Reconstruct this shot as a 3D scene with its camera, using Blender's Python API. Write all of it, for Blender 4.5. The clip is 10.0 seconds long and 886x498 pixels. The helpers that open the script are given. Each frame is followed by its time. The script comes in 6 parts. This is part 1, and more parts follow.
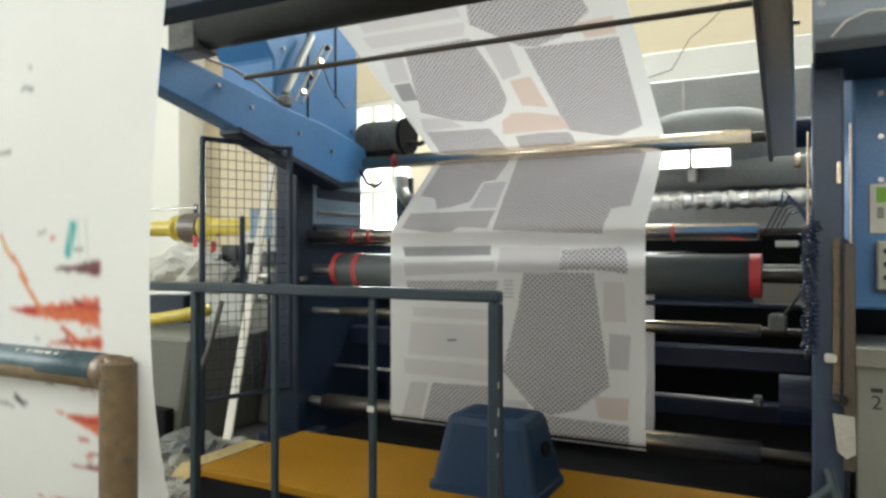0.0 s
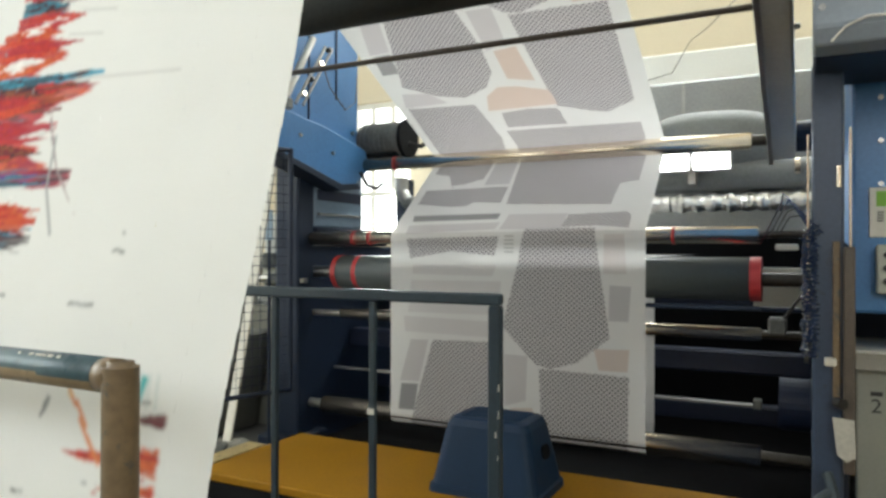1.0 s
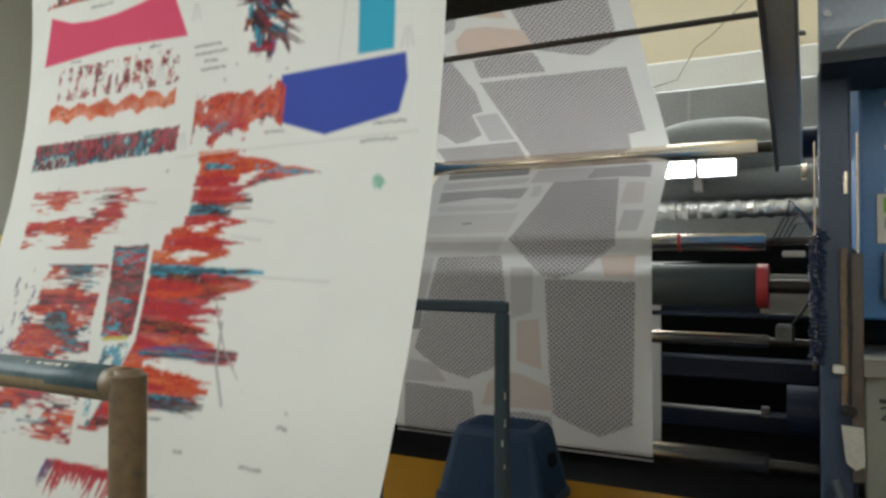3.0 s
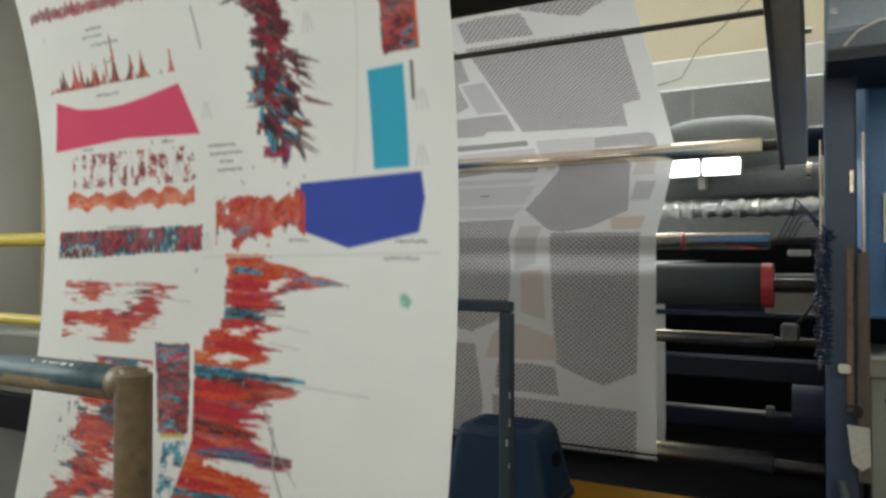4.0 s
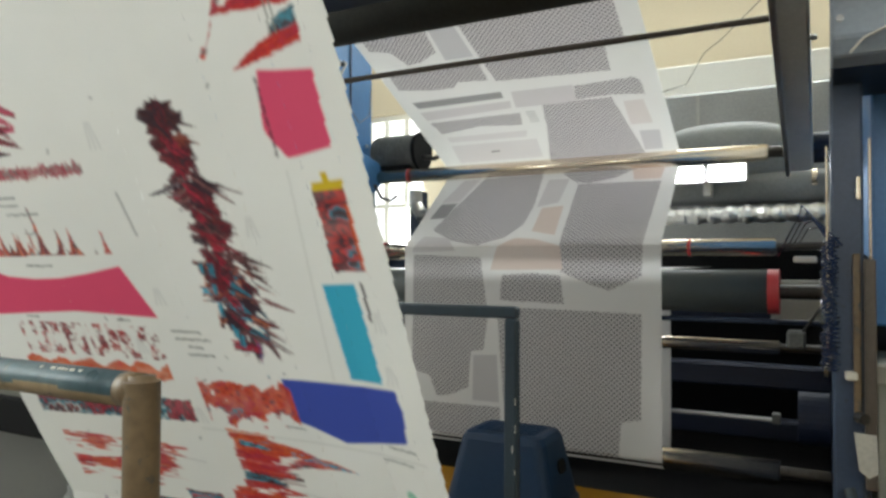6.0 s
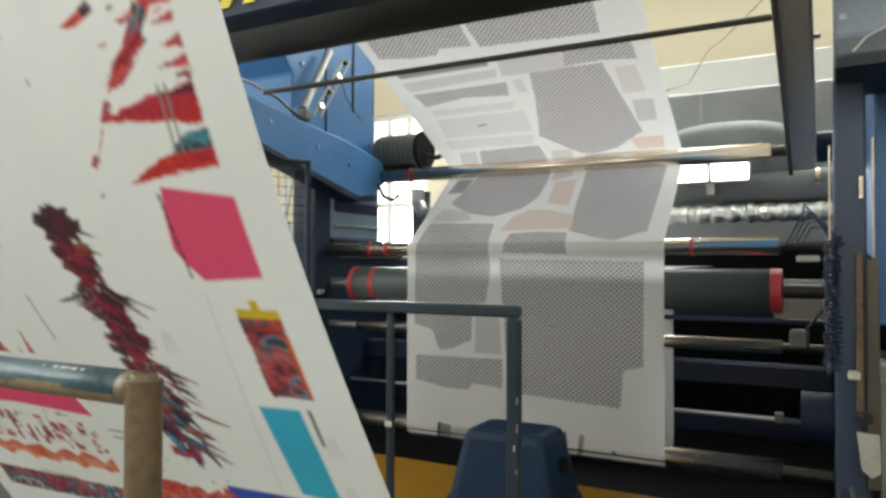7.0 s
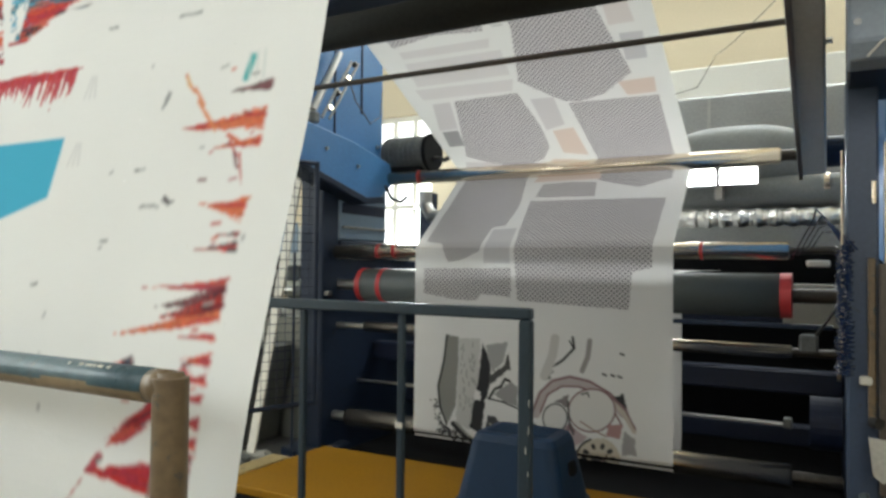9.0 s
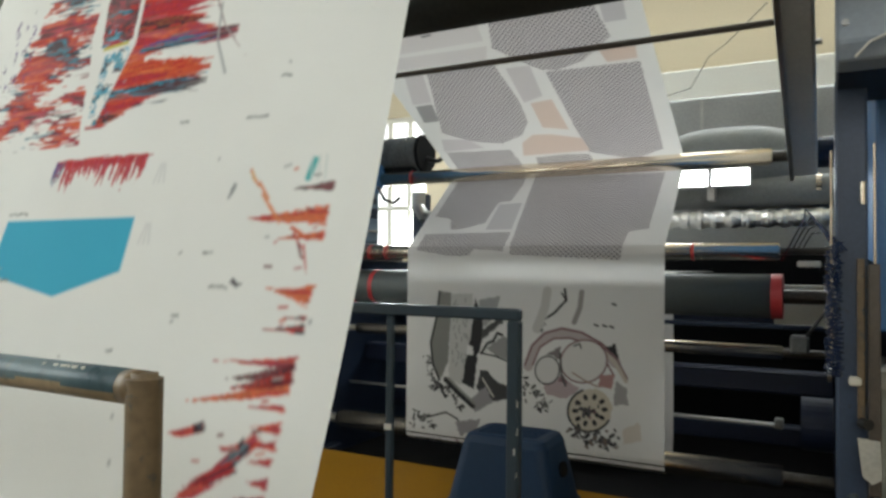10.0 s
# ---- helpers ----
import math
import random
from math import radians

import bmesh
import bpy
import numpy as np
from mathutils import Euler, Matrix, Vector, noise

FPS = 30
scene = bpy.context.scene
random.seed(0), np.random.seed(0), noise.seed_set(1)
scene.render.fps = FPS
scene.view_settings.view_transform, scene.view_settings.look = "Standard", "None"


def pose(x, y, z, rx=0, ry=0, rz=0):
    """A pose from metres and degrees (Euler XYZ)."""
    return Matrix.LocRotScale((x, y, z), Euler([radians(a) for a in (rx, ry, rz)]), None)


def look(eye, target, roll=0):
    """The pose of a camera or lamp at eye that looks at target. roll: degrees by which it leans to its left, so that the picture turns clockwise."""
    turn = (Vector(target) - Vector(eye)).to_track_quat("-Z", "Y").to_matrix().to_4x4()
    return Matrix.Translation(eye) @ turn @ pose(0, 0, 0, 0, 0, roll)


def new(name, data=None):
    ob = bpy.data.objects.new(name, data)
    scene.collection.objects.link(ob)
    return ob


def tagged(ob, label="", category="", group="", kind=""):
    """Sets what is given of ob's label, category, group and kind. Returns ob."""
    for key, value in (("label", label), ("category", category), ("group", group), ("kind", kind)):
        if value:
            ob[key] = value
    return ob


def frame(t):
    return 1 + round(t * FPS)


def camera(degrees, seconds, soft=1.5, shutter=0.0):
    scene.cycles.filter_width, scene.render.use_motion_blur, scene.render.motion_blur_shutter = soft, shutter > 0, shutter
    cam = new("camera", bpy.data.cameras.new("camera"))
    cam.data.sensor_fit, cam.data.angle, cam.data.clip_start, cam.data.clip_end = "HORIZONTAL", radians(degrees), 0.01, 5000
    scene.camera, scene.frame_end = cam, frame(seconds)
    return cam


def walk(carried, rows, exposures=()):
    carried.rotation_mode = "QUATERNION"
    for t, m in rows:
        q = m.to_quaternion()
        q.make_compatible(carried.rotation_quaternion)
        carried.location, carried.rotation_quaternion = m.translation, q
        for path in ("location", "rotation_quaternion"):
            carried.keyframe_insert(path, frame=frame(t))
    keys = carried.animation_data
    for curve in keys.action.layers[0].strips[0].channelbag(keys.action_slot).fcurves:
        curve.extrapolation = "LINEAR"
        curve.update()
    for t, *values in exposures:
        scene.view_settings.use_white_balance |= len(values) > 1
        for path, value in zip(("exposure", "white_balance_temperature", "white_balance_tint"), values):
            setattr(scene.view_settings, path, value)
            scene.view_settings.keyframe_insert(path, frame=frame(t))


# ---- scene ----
cam = camera(64.192, 10.0, soft=2.9)
PATH = [
    (0.0, look((-0.0000, -0.0000, 1.2500), (-1.3713, 2.6682, 1.2596), 0.000)),
    (0.5, look((0.0037, -0.0043, 1.2521), (-1.3722, 2.6615, 1.2707), 0.062)),
    (1.0, look((-0.0004, -0.0035, 1.2541), (-1.3714, 2.6649, 1.2703), 0.152)),
    (1.5, look((0.0019, -0.0056, 1.2526), (-1.3656, 2.6644, 1.2810), 0.025)),
    (2.0, look((-0.0022, -0.0033, 1.2508), (-1.3649, 2.6691, 1.2879), -0.013)),
    (2.5, look((-0.0002, -0.0052, 1.2537), (-1.3770, 2.6598, 1.3035), -0.001)),
    (4.0, look((-0.0097, -0.0015, 1.2550), (-1.4107, 2.6509, 1.2981), 0.035)),
    (4.5, look((-0.0098, -0.0021, 1.2530), (-1.4119, 2.6497, 1.2998), -0.077)),
    (5.0, look((-0.0113, -0.0039, 1.2546), (-1.4191, 2.6447, 1.3120), -0.031)),
    (5.5, look((-0.0135, -0.0050, 1.2560), (-1.4249, 2.6414, 1.3248), 0.063)),
    (7.0, look((-0.0094, -0.0055, 1.2574), (-1.4370, 2.6323, 1.3194), 0.156)),
    (7.5, look((-0.0103, -0.0084, 1.2552), (-1.4404, 2.6280, 1.3211), 0.074)),
    (8.0, look((-0.0158, -0.0117, 1.2557), (-1.4593, 2.6175, 1.3205), 0.192)),
    (8.5, look((-0.0291, -0.0193, 1.2530), (-1.4687, 2.6116, 1.3282), 0.411)),
    (9.0, look((-0.0363, -0.0205, 1.2543), (-1.4745, 2.6112, 1.3276), 0.579)),
    (9.5, look((-0.0221, -0.0150, 1.2529), (-1.4499, 2.6223, 1.3317), 0.467)),
    (10.0, look((-0.0156, -0.0039, 1.2523), (-1.4413, 2.6344, 1.3316), 0.559)),
]
walk(cam, PATH, exposures=[(0.0, 0.25), (1.0, 0.20), (2.0, -0.15), (2.5, -0.29), (4.0, -0.33), (5.0, -0.18), (5.5, -0.11), (7.0, 0.11),
                           (7.5, 0.20), (8.5, 0.18), (9.0, 0.00), (9.5, -0.13), (10.0, -0.31)])

# ---- world and light ----
world = bpy.data.worlds.new("sky")
scene.world = world
world.use_nodes = True
_n = world.node_tree.nodes
_bg = _n["Background"]
_sky = _n.new("ShaderNodeTexSky")
_sky.sky_type, _sky.sun_disc = "NISHITA", False
_sky.sun_elevation, _sky.sun_rotation = radians(40), radians(-35)
world.node_tree.links.new(_sky.outputs[0], _bg.inputs[0])
_bg.inputs[1].default_value = 0.15


def window_light(name, m, w, h, watts, color=(0.92, 1.0, 0.98)):
    lamp = bpy.data.lights.new(name, "AREA")
    lamp.shape, lamp.size, lamp.size_y, lamp.energy, lamp.color = "RECTANGLE", w, h, watts, color
    ob = new(name, lamp)
    ob.matrix_world = m
    return ob


# daylight standing in the window openings; the last three lamps are added, unseen
window_light("window_daylight", look((-8.75, 6.95, 2.3), (-5.0, 3.0, 1.7)), 1.5, 2.2, 180)
window_light("window_daylight", look((-4.45, 6.95, 2.25), (-2.6, 3.0, 1.8)), 0.75, 1.45, 170)
window_light("window_daylight", look((-1.2, 6.95, 4.9), (-1.5, 3.2, 2.3)), 4.6, 1.3, 235)
window_light("window_daylight", look((-10.9, 0.6, 3.4), (-1.4, 1.8, 2.2)), 3.8, 2.2, 400)
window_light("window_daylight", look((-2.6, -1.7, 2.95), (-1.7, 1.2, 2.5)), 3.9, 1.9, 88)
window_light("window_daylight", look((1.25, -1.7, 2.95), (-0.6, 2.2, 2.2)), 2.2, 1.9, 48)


# ---- materials ----
def mat(name, color, rough=0.5, metal=0.0, var=0.12, scale=4.0, grain=60.0, bump=0.0, dirt=None, dirt_at=0.62, spec=0.5, coords="Object", rv=0.1):
    """Base colour varied at two scales, with an optional dirt colour in noisy spots, rough variation and bump."""
    m = bpy.data.materials.new(name)
    m.use_nodes = True
    t = m.node_tree
    n, l = t.nodes, t.links
    b = n["Principled BSDF"]
    tc = n.new("ShaderNodeTexCoord")
    big, fine = n.new("ShaderNodeTexNoise"), n.new("ShaderNodeTexNoise")
    for node, s, d in ((big, scale, 5.0), (fine, grain, 3.0)):
        node.inputs["Scale"].default_value, node.inputs["Detail"].default_value = s, d
        l.new(tc.outputs[coords], node.inputs["Vector"])
    add = n.new("ShaderNodeMath")
    add.operation = "ADD"
    l.new(big.outputs["Fac"], add.inputs[0])
    l.new(fine.outputs["Fac"], add.inputs[1])
    ramp = n.new("ShaderNodeMapRange")
    ramp.inputs["From Min"].default_value, ramp.inputs["From Max"].default_value = 0.6, 1.4
    ramp.inputs["To Min"].default_value, ramp.inputs["To Max"].default_value = 1 - var, 1 + var
    l.new(add.outputs[0], ramp.inputs["Value"])
    mul = n.new("ShaderNodeMix")
    mul.data_type, mul.blend_type = "RGBA", "MULTIPLY"
    mul.inputs["Factor"].default_value = 1.0
    mul.inputs["A"].default_value = (*color, 1)
    l.new(ramp.outputs[0], mul.inputs["B"])
    out = mul.outputs["Result"]
    if dirt:
        spots = n.new("ShaderNodeTexNoise")
        spots.inputs["Scale"].default_value, spots.inputs["Detail"].default_value = scale * 3.3, 8.0
        spots.inputs["Roughness"].default_value = 0.7
        l.new(tc.outputs[coords], spots.inputs["Vector"])
        cut = n.new("ShaderNodeMapRange")
        cut.inputs["From Min"].default_value, cut.inputs["From Max"].default_value = dirt_at, dirt_at + 0.08
        l.new(spots.outputs["Fac"], cut.inputs["Value"])
        mix = n.new("ShaderNodeMix")
        mix.data_type = "RGBA"
        l.new(cut.outputs[0], mix.inputs["Factor"])
        l.new(out, mix.inputs["A"])
        mix.inputs["B"].default_value = (*dirt, 1)
        out = mix.outputs["Result"]
    l.new(out, b.inputs["Base Color"])
    rr = n.new("ShaderNodeMapRange")
    rr.inputs["To Min"].default_value, rr.inputs["To Max"].default_value = max(rough - rv, 0.03), min(rough + rv, 1)
    l.new(big.outputs["Fac"], rr.inputs["Value"])
    l.new(rr.outputs[0], b.inputs["Roughness"])
    b.inputs["Metallic"].default_value = metal
    b.inputs["Specular IOR Level"].default_value = spec
    if bump:
        bp = n.new("ShaderNodeBump")
        bp.inputs["Strength"].default_value, bp.inputs["Distance"].default_value = bump, 0.004
        l.new(fine.outputs["Fac"], bp.inputs["Height"])
        l.new(bp.outputs[0], b.inputs["Normal"])
    return m


def glow(name, color, strength):
    m = bpy.data.materials.new(name)
    m.use_nodes = True
    b = m.node_tree.nodes["Principled BSDF"]
    b.inputs["Base Color"].default_value = (*color, 1)
    b.inputs["Emission Color"].default_value = (*color, 1)
    b.inputs["Emission Strength"].default_value = strength
    return m


def fabric_material(name, dotted):
    """White polyester web with the print of its mesh's colour attribute; dotted: a lattice of small marks inside the printed panels."""
    m = bpy.data.materials.new(name)
    m.use_nodes = True
    t = m.node_tree
    n, l = t.nodes, t.links
    b, outp = n["Principled BSDF"], n["Material Output"]
    at = n.new("ShaderNodeAttribute")
    at.attribute_name = "print"
    uv = n.new("ShaderNodeUVMap")
    uv.uv_map = "cloth"
    col = at.outputs["Color"]
    if dotted:
        sep = n.new("ShaderNodeSeparateXYZ")
        l.new(uv.outputs[0], sep.inputs[0])
        waves = []
        for axis, pitch in (("X", 0.029), ("Y", 0.026)):
            k = n.new("ShaderNodeMath")
            k.operation = "MULTIPLY"
            k.inputs[1].default_value = math.pi * 2 / pitch
            l.new(sep.outputs[axis], k.inputs[0])
            c = n.new("ShaderNodeMath")
            c.operation = "COSINE"
            l.new(k.outputs[0], c.inputs[0])
            waves.append(c)
        pr = n.new("ShaderNodeMath")
        pr.operation = "MULTIPLY"
        l.new(waves[0].outputs[0], pr.inputs[0])
        l.new(waves[1].outputs[0], pr.inputs[1])
        cut = n.new("ShaderNodeMapRange")
        cut.inputs["From Min"].default_value, cut.inputs["From Max"].default_value = 0.22, 0.5
        l.new(pr.outputs[0], cut.inputs["Value"])
        where = n.new("ShaderNodeMath")
        where.operation = "MULTIPLY"
        l.new(cut.outputs[0], where.inputs[0])
        l.new(at.outputs["Alpha"], where.inputs[1])
        mix = n.new("ShaderNodeMix")
        mix.data_type = "RGBA"
        l.new(where.outputs[0], mix.inputs["Factor"])
        l.new(col, mix.inputs["A"])
        mix.inputs["B"].default_value = (0.085, 0.08, 0.10, 1)
        col = mix.outputs["Result"]
    big = n.new("ShaderNodeTexNoise")
    big.inputs["Scale"].default_value, big.inputs["Detail"].default_value = 3.0, 6.0
    l.new(uv.outputs[0], big.inputs["Vector"])
    mr = n.new("ShaderNodeMapRange")
    mr.inputs["To Min"].default_value, mr.inputs["To Max"].default_value = 0.93, 1.05
    l.new(big.outputs["Fac"], mr.inputs["Value"])
    mul = n.new("ShaderNodeMix")
    mul.data_type, mul.blend_type = "RGBA", "MULTIPLY"
    mul.inputs["Factor"].default_value = 1.0
    l.new(col, mul.inputs["A"])
    l.new(mr.outputs[0], mul.inputs["B"])
    if dotted:
        pale = n.new("ShaderNodeHueSaturation")
        pale.inputs["Saturation"].default_value, pale.inputs["Value"].default_value = 0.45, 0.80
        l.new(mul.outputs["Result"], pale.inputs["Color"])
        l.new(pale.outputs[0], b.inputs["Base Color"])
    else:
        l.new(mul.outputs["Result"], b.inputs["Base Color"])
    b.inputs["Roughness"].default_value = 0.75
    b.inputs["Specular IOR Level"].default_value = 0.25
    weave = n.new("ShaderNodeTexNoise")
    weave.inputs["Scale"].default_value, weave.inputs["Detail"].default_value = 120.0, 4.0
    l.new(uv.outputs[0], weave.inputs["Vector"])
    ripple = n.new("ShaderNodeTexNoise")
    ripple.inputs["Scale"].default_value, ripple.inputs["Detail"].default_value = 14.0, 3.0
    l.new(uv.outputs[0], ripple.inputs["Vector"])
    addh = n.new("ShaderNodeMath")
    addh.operation = "MULTIPLY_ADD"
    addh.inputs[1].default_value = 0.12
    l.new(weave.outputs["Fac"], addh.inputs[0])
    l.new(ripple.outputs["Fac"], addh.inputs[2])
    bp = n.new("ShaderNodeBump")
    bp.inputs["Strength"].default_value, bp.inputs["Distance"].default_value = 0.35, 0.006
    l.new(addh.outputs[0], bp.inputs["Height"])
    l.new(bp.outputs[0], b.inputs["Normal"])
    tr = n.new("ShaderNodeBsdfTranslucent")
    l.new(mul.outputs["Result"], tr.inputs["Color"])
    ms = n.new("ShaderNodeMixShader")
    ms.inputs["Fac"].default_value = 0.36
    l.new(b.outputs[0], ms.inputs[1])
    l.new(tr.outputs[0], ms.inputs[2])
    l.new(ms.outputs[0], outp.inputs["Surface"])
    return m


BLUE = mat("blue_machine_paint", (0.05, 0.175, 0.40), 0.38, var=0.15, scale=2.5, dirt=(0.03, 0.05, 0.09), dirt_at=0.66)
NAVY = mat("navy_machine_paint", (0.009, 0.018, 0.040), 0.5, spec=0.35, var=0.25, scale=3.0, dirt=(0.02, 0.02, 0.025), dirt_at=0.6)
GUARD = mat("worn_blue_grey_paint", (0.018, 0.034, 0.048), 0.45, var=0.2, scale=9.0, dirt=(0.35, 0.36, 0.36), dirt_at=0.73)
NEAR = mat("rusted_teal_paint", (0.045, 0.085, 0.105), 0.3, var=0.35, scale=9.0, dirt=(0.13, 0.12, 0.10), dirt_at=0.60, bump=0.2)
RUST = mat("rust_brown_paint", (0.135, 0.092, 0.050), 0.5, var=0.35, scale=8.0, dirt=(0.05, 0.06, 0.06), dirt_at=0.56, bump=0.3)
RUBBED = mat("rubbed_brown_steel", (0.25, 0.185, 0.11), 0.45, var=0.25, scale=9.0, dirt=(0.10, 0.085, 0.06), dirt_at=0.55, bump=0.15)
CHROME = mat("polished_roller_steel", (0.80, 0.70, 0.57), 0.26, 1.0, var=0.08, scale=6.0, rv=0.03)
STEEL = mat("dull_steel", (0.42, 0.42, 0.41), 0.35, 1.0, var=0.15, scale=8.0)
# darker navy; on the lower cross members it carries the shade under the press
DEEP = mat("dark_navy_and_shade", (0.005, 0.012, 0.038), 0.55, var=0.3, scale=3.0)
POSTBLUE = mat("smoky_blue_paint", (0.034, 0.053, 0.095), 0.4, var=0.2, scale=4.0, dirt=(0.03, 0.035, 0.045), dirt_at=0.62)
# near-black for dark parts, and for shade put in as colour
DARK = mat("near_black_parts_and_shade", (0.008, 0.008, 0.009), 0.85, var=0.3, spec=0.12)
BLACKROLL = mat("grey_rubber_roller", (0.06, 0.07, 0.07), 0.55, var=0.1, scale=3.0)
DARKROLL = mat("dark_wound_roll", (0.045, 0.046, 0.042), 0.9, var=0.18, scale=3.0, spec=0.15)
# darker steel of the right-hand shafts
SHAFT = mat("dark_shaft_steel", (0.055, 0.05, 0.045), 0.42, 0.7, var=0.3, scale=9.0)
ARMGREY = mat("light_grey_arm_paint", (0.56, 0.56, 0.53), 0.5, var=0.12)
WORN = mat("worn_pale_yellow_board", (0.36, 0.27, 0.12), 0.8, var=0.3, scale=6.0, dirt=(0.16, 0.13, 0.08), dirt_at=0.56)
RED = mat("red_tape", (0.40, 0.03, 0.035), 0.5)
GREY = mat("grey_painted_steel", (0.42, 0.43, 0.41), 0.5, var=0.12)
CREAM = mat("cream_wall_plaster", (0.62, 0.54, 0.40), 0.85, var=0.07, scale=1.2, bump=0.1)
# wall paint with the shade of the far left side put into its grey
SHADEWALL = mat("wall_paint_greyed_for_shade", (0.30, 0.30, 0.28), 0.8, var=0.1, scale=1.0)
WHITE = mat("white_wall_paint", (0.78, 0.77, 0.72), 0.8, var=0.05, scale=1.2)
CONCRETE = mat("grey_concrete_floor", (0.062, 0.06, 0.055), 0.75, var=0.25, scale=1.5, bump=0.2, dirt=(0.05, 0.05, 0.05), dirt_at=0.6)
YELLOW = mat("yellow_platform_paint", (0.27, 0.128, 0.003), 0.7, spec=0.2, var=0.2, scale=3.0, dirt=(0.12, 0.065, 0.02), dirt_at=0.66, bump=0.2)
YPIPE = mat("yellow_pipe_paint", (0.46, 0.36, 0.05), 0.45, var=0.15, scale=6.0)
PLASTIC = mat("blue_moulded_plastic", (0.004, 0.022, 0.058), 0.5, spec=0.3, var=0.12, scale=5.0)
BROWNBAR = mat("brown_varnished_bar", (0.085, 0.068, 0.055), 0.4, var=0.2)
OFFWHITE = mat("off_white_board", (0.62, 0.60, 0.54), 0.7, var=0.08, scale=5.0)
BEIGE = mat("beige_cabinet_paint", (0.46, 0.47, 0.41), 0.55, var=0.08)
FOIL = mat("crinkled_foil", (0.84, 0.83, 0.80), 0.38, 1.0, var=0.08, scale=10.0, grain=22.0, bump=1.0)
HAZE = mat("grey_duct_sheet", (0.34, 0.35, 0.35), 0.4, 0.2, var=0.2, scale=2.0)
HEADGREY = mat("blue_grey_cover_paint", (0.29, 0.335, 0.39), 0.5, var=0.1)
SHEET = mat("pale_blue_grey_sheet", (0.17, 0.24, 0.32), 0.4, var=0.15, scale=3.0)
GRIME = mat("greasy_grey_casting", (0.11, 0.115, 0.11), 0.55, var=0.4, scale=14.0, bump=0.5)
SMOKE = mat("smoky_grey_sheet", (0.20, 0.21, 0.21), 0.6, 0.0, var=0.2, scale=2.0)
BLUEHOSE = mat("glossy_blue_hose", (0.008, 0.02, 0.065), 0.15, var=0.1)
STRAP = mat("grimy_strap", (0.09, 0.09, 0.085), 0.7, var=0.4, scale=5.0)
OLIVE = mat("olive_grey_paint", (0.13, 0.13, 0.11), 0.6, var=0.2, scale=2.0)
RAGS = mat("soiled_cloth", (0.27, 0.26, 0.23), 0.9, var=0.35, scale=10.0, dirt=(0.06, 0.06, 0.06), dirt_at=0.55)
BLACK = mat("black_rubber", (0.015, 0.015, 0.016), 0.5, var=0.2)
PAPER = mat("pale_paper_bundle", (0.42, 0.41, 0.37), 0.85, var=0.2, scale=9.0)
GREEN = mat("green_print", (0.20, 0.42, 0.05), 0.6)
INK = mat("dark_grey_print", (0.07, 0.07, 0.07), 0.6)
HAZARD = mat("hazard_yellow", (0.62, 0.50, 0.04), 0.5, var=0.15)
LAMPGLOW = glow("lamp_tube", (0.93, 0.98, 1.0), 55.0)
DAY = glow("bright_daylight", (0.95, 0.98, 1.0), 1.7)
PRINTED = fabric_material("printed_polyester_face", False)
REVERSE = fabric_material("printed_polyester_reverse", True)


# ---- building helpers ----
def part(name, bm, material, parent=None, label="", smooth=False):
    me = bpy.data.meshes.new(name)
    bm.normal_update()
    bm.to_mesh(me)
    bm.free()
    me.materials.append(material)
    if smooth:
        me.polygons.foreach_set("use_smooth", [True] * len(me.polygons))
    ob = new(name, me)
    if parent:
        ob.parent = parent
    return tagged(ob, label)


def thing(name, label, category, group="", kind="", at=(0, 0, 0)):
    ob = new(name)
    ob.location = at
    bpy.context.view_layer.update()
    return tagged(ob, label, category, group, kind)


def box(bm, x0, x1, y0, y1, z0, z1, bevel=0.004):
    r = bmesh.ops.create_cube(bm, size=1.0)
    for v in r["verts"]:
        v.co = Vector(((x0 + x1) / 2 + v.co.x * (x1 - x0), (y0 + y1) / 2 + v.co.y * (y1 - y0), (z0 + z1) / 2 + v.co.z * (z1 - z0)))
    if bevel:
        edges = list({e for v in r["verts"] for e in v.link_edges})
        bmesh.ops.bevel(bm, geom=edges, offset=bevel, segments=1, affect="EDGES")
    return bm


def rod(bm, a, b, r, seg=20, r2=None, bevel=0.0):
    a, b = Vector(a), Vector(b)
    m = Matrix.Translation((a + b) / 2) @ (b - a).to_track_quat("Z", "Y").to_matrix().to_4x4()
    bmesh.ops.create_cone(bm, cap_ends=True, segments=seg, radius1=r, radius2=r if r2 is None else r2, depth=(b - a).length, matrix=m)
    return bm


def sweep(bm, pts, r, seg=8):
    """A round tube along a line of points."""
    pts = [Vector(p) for p in pts]
    rings = []
    for i, p in enumerate(pts):
        d = (pts[min(i + 1, len(pts) - 1)] - pts[max(i - 1, 0)]).normalized()
        s = d.cross(Vector((0.13, 0.2, 1))).normalized()
        u = s.cross(d)
        rings.append([bm.verts.new(p + r * (math.cos(k * math.tau / seg) * s + math.sin(k * math.tau / seg) * u)) for k in range(seg)])
    for a, b in zip(rings, rings[1:]):
        for k in range(seg):
            bm.faces.new((a[k], a[(k + 1) % seg], b[(k + 1) % seg], b[k]))
    bm.faces.new(rings[0][::-1])
    bm.faces.new(rings[-1])
    return bm


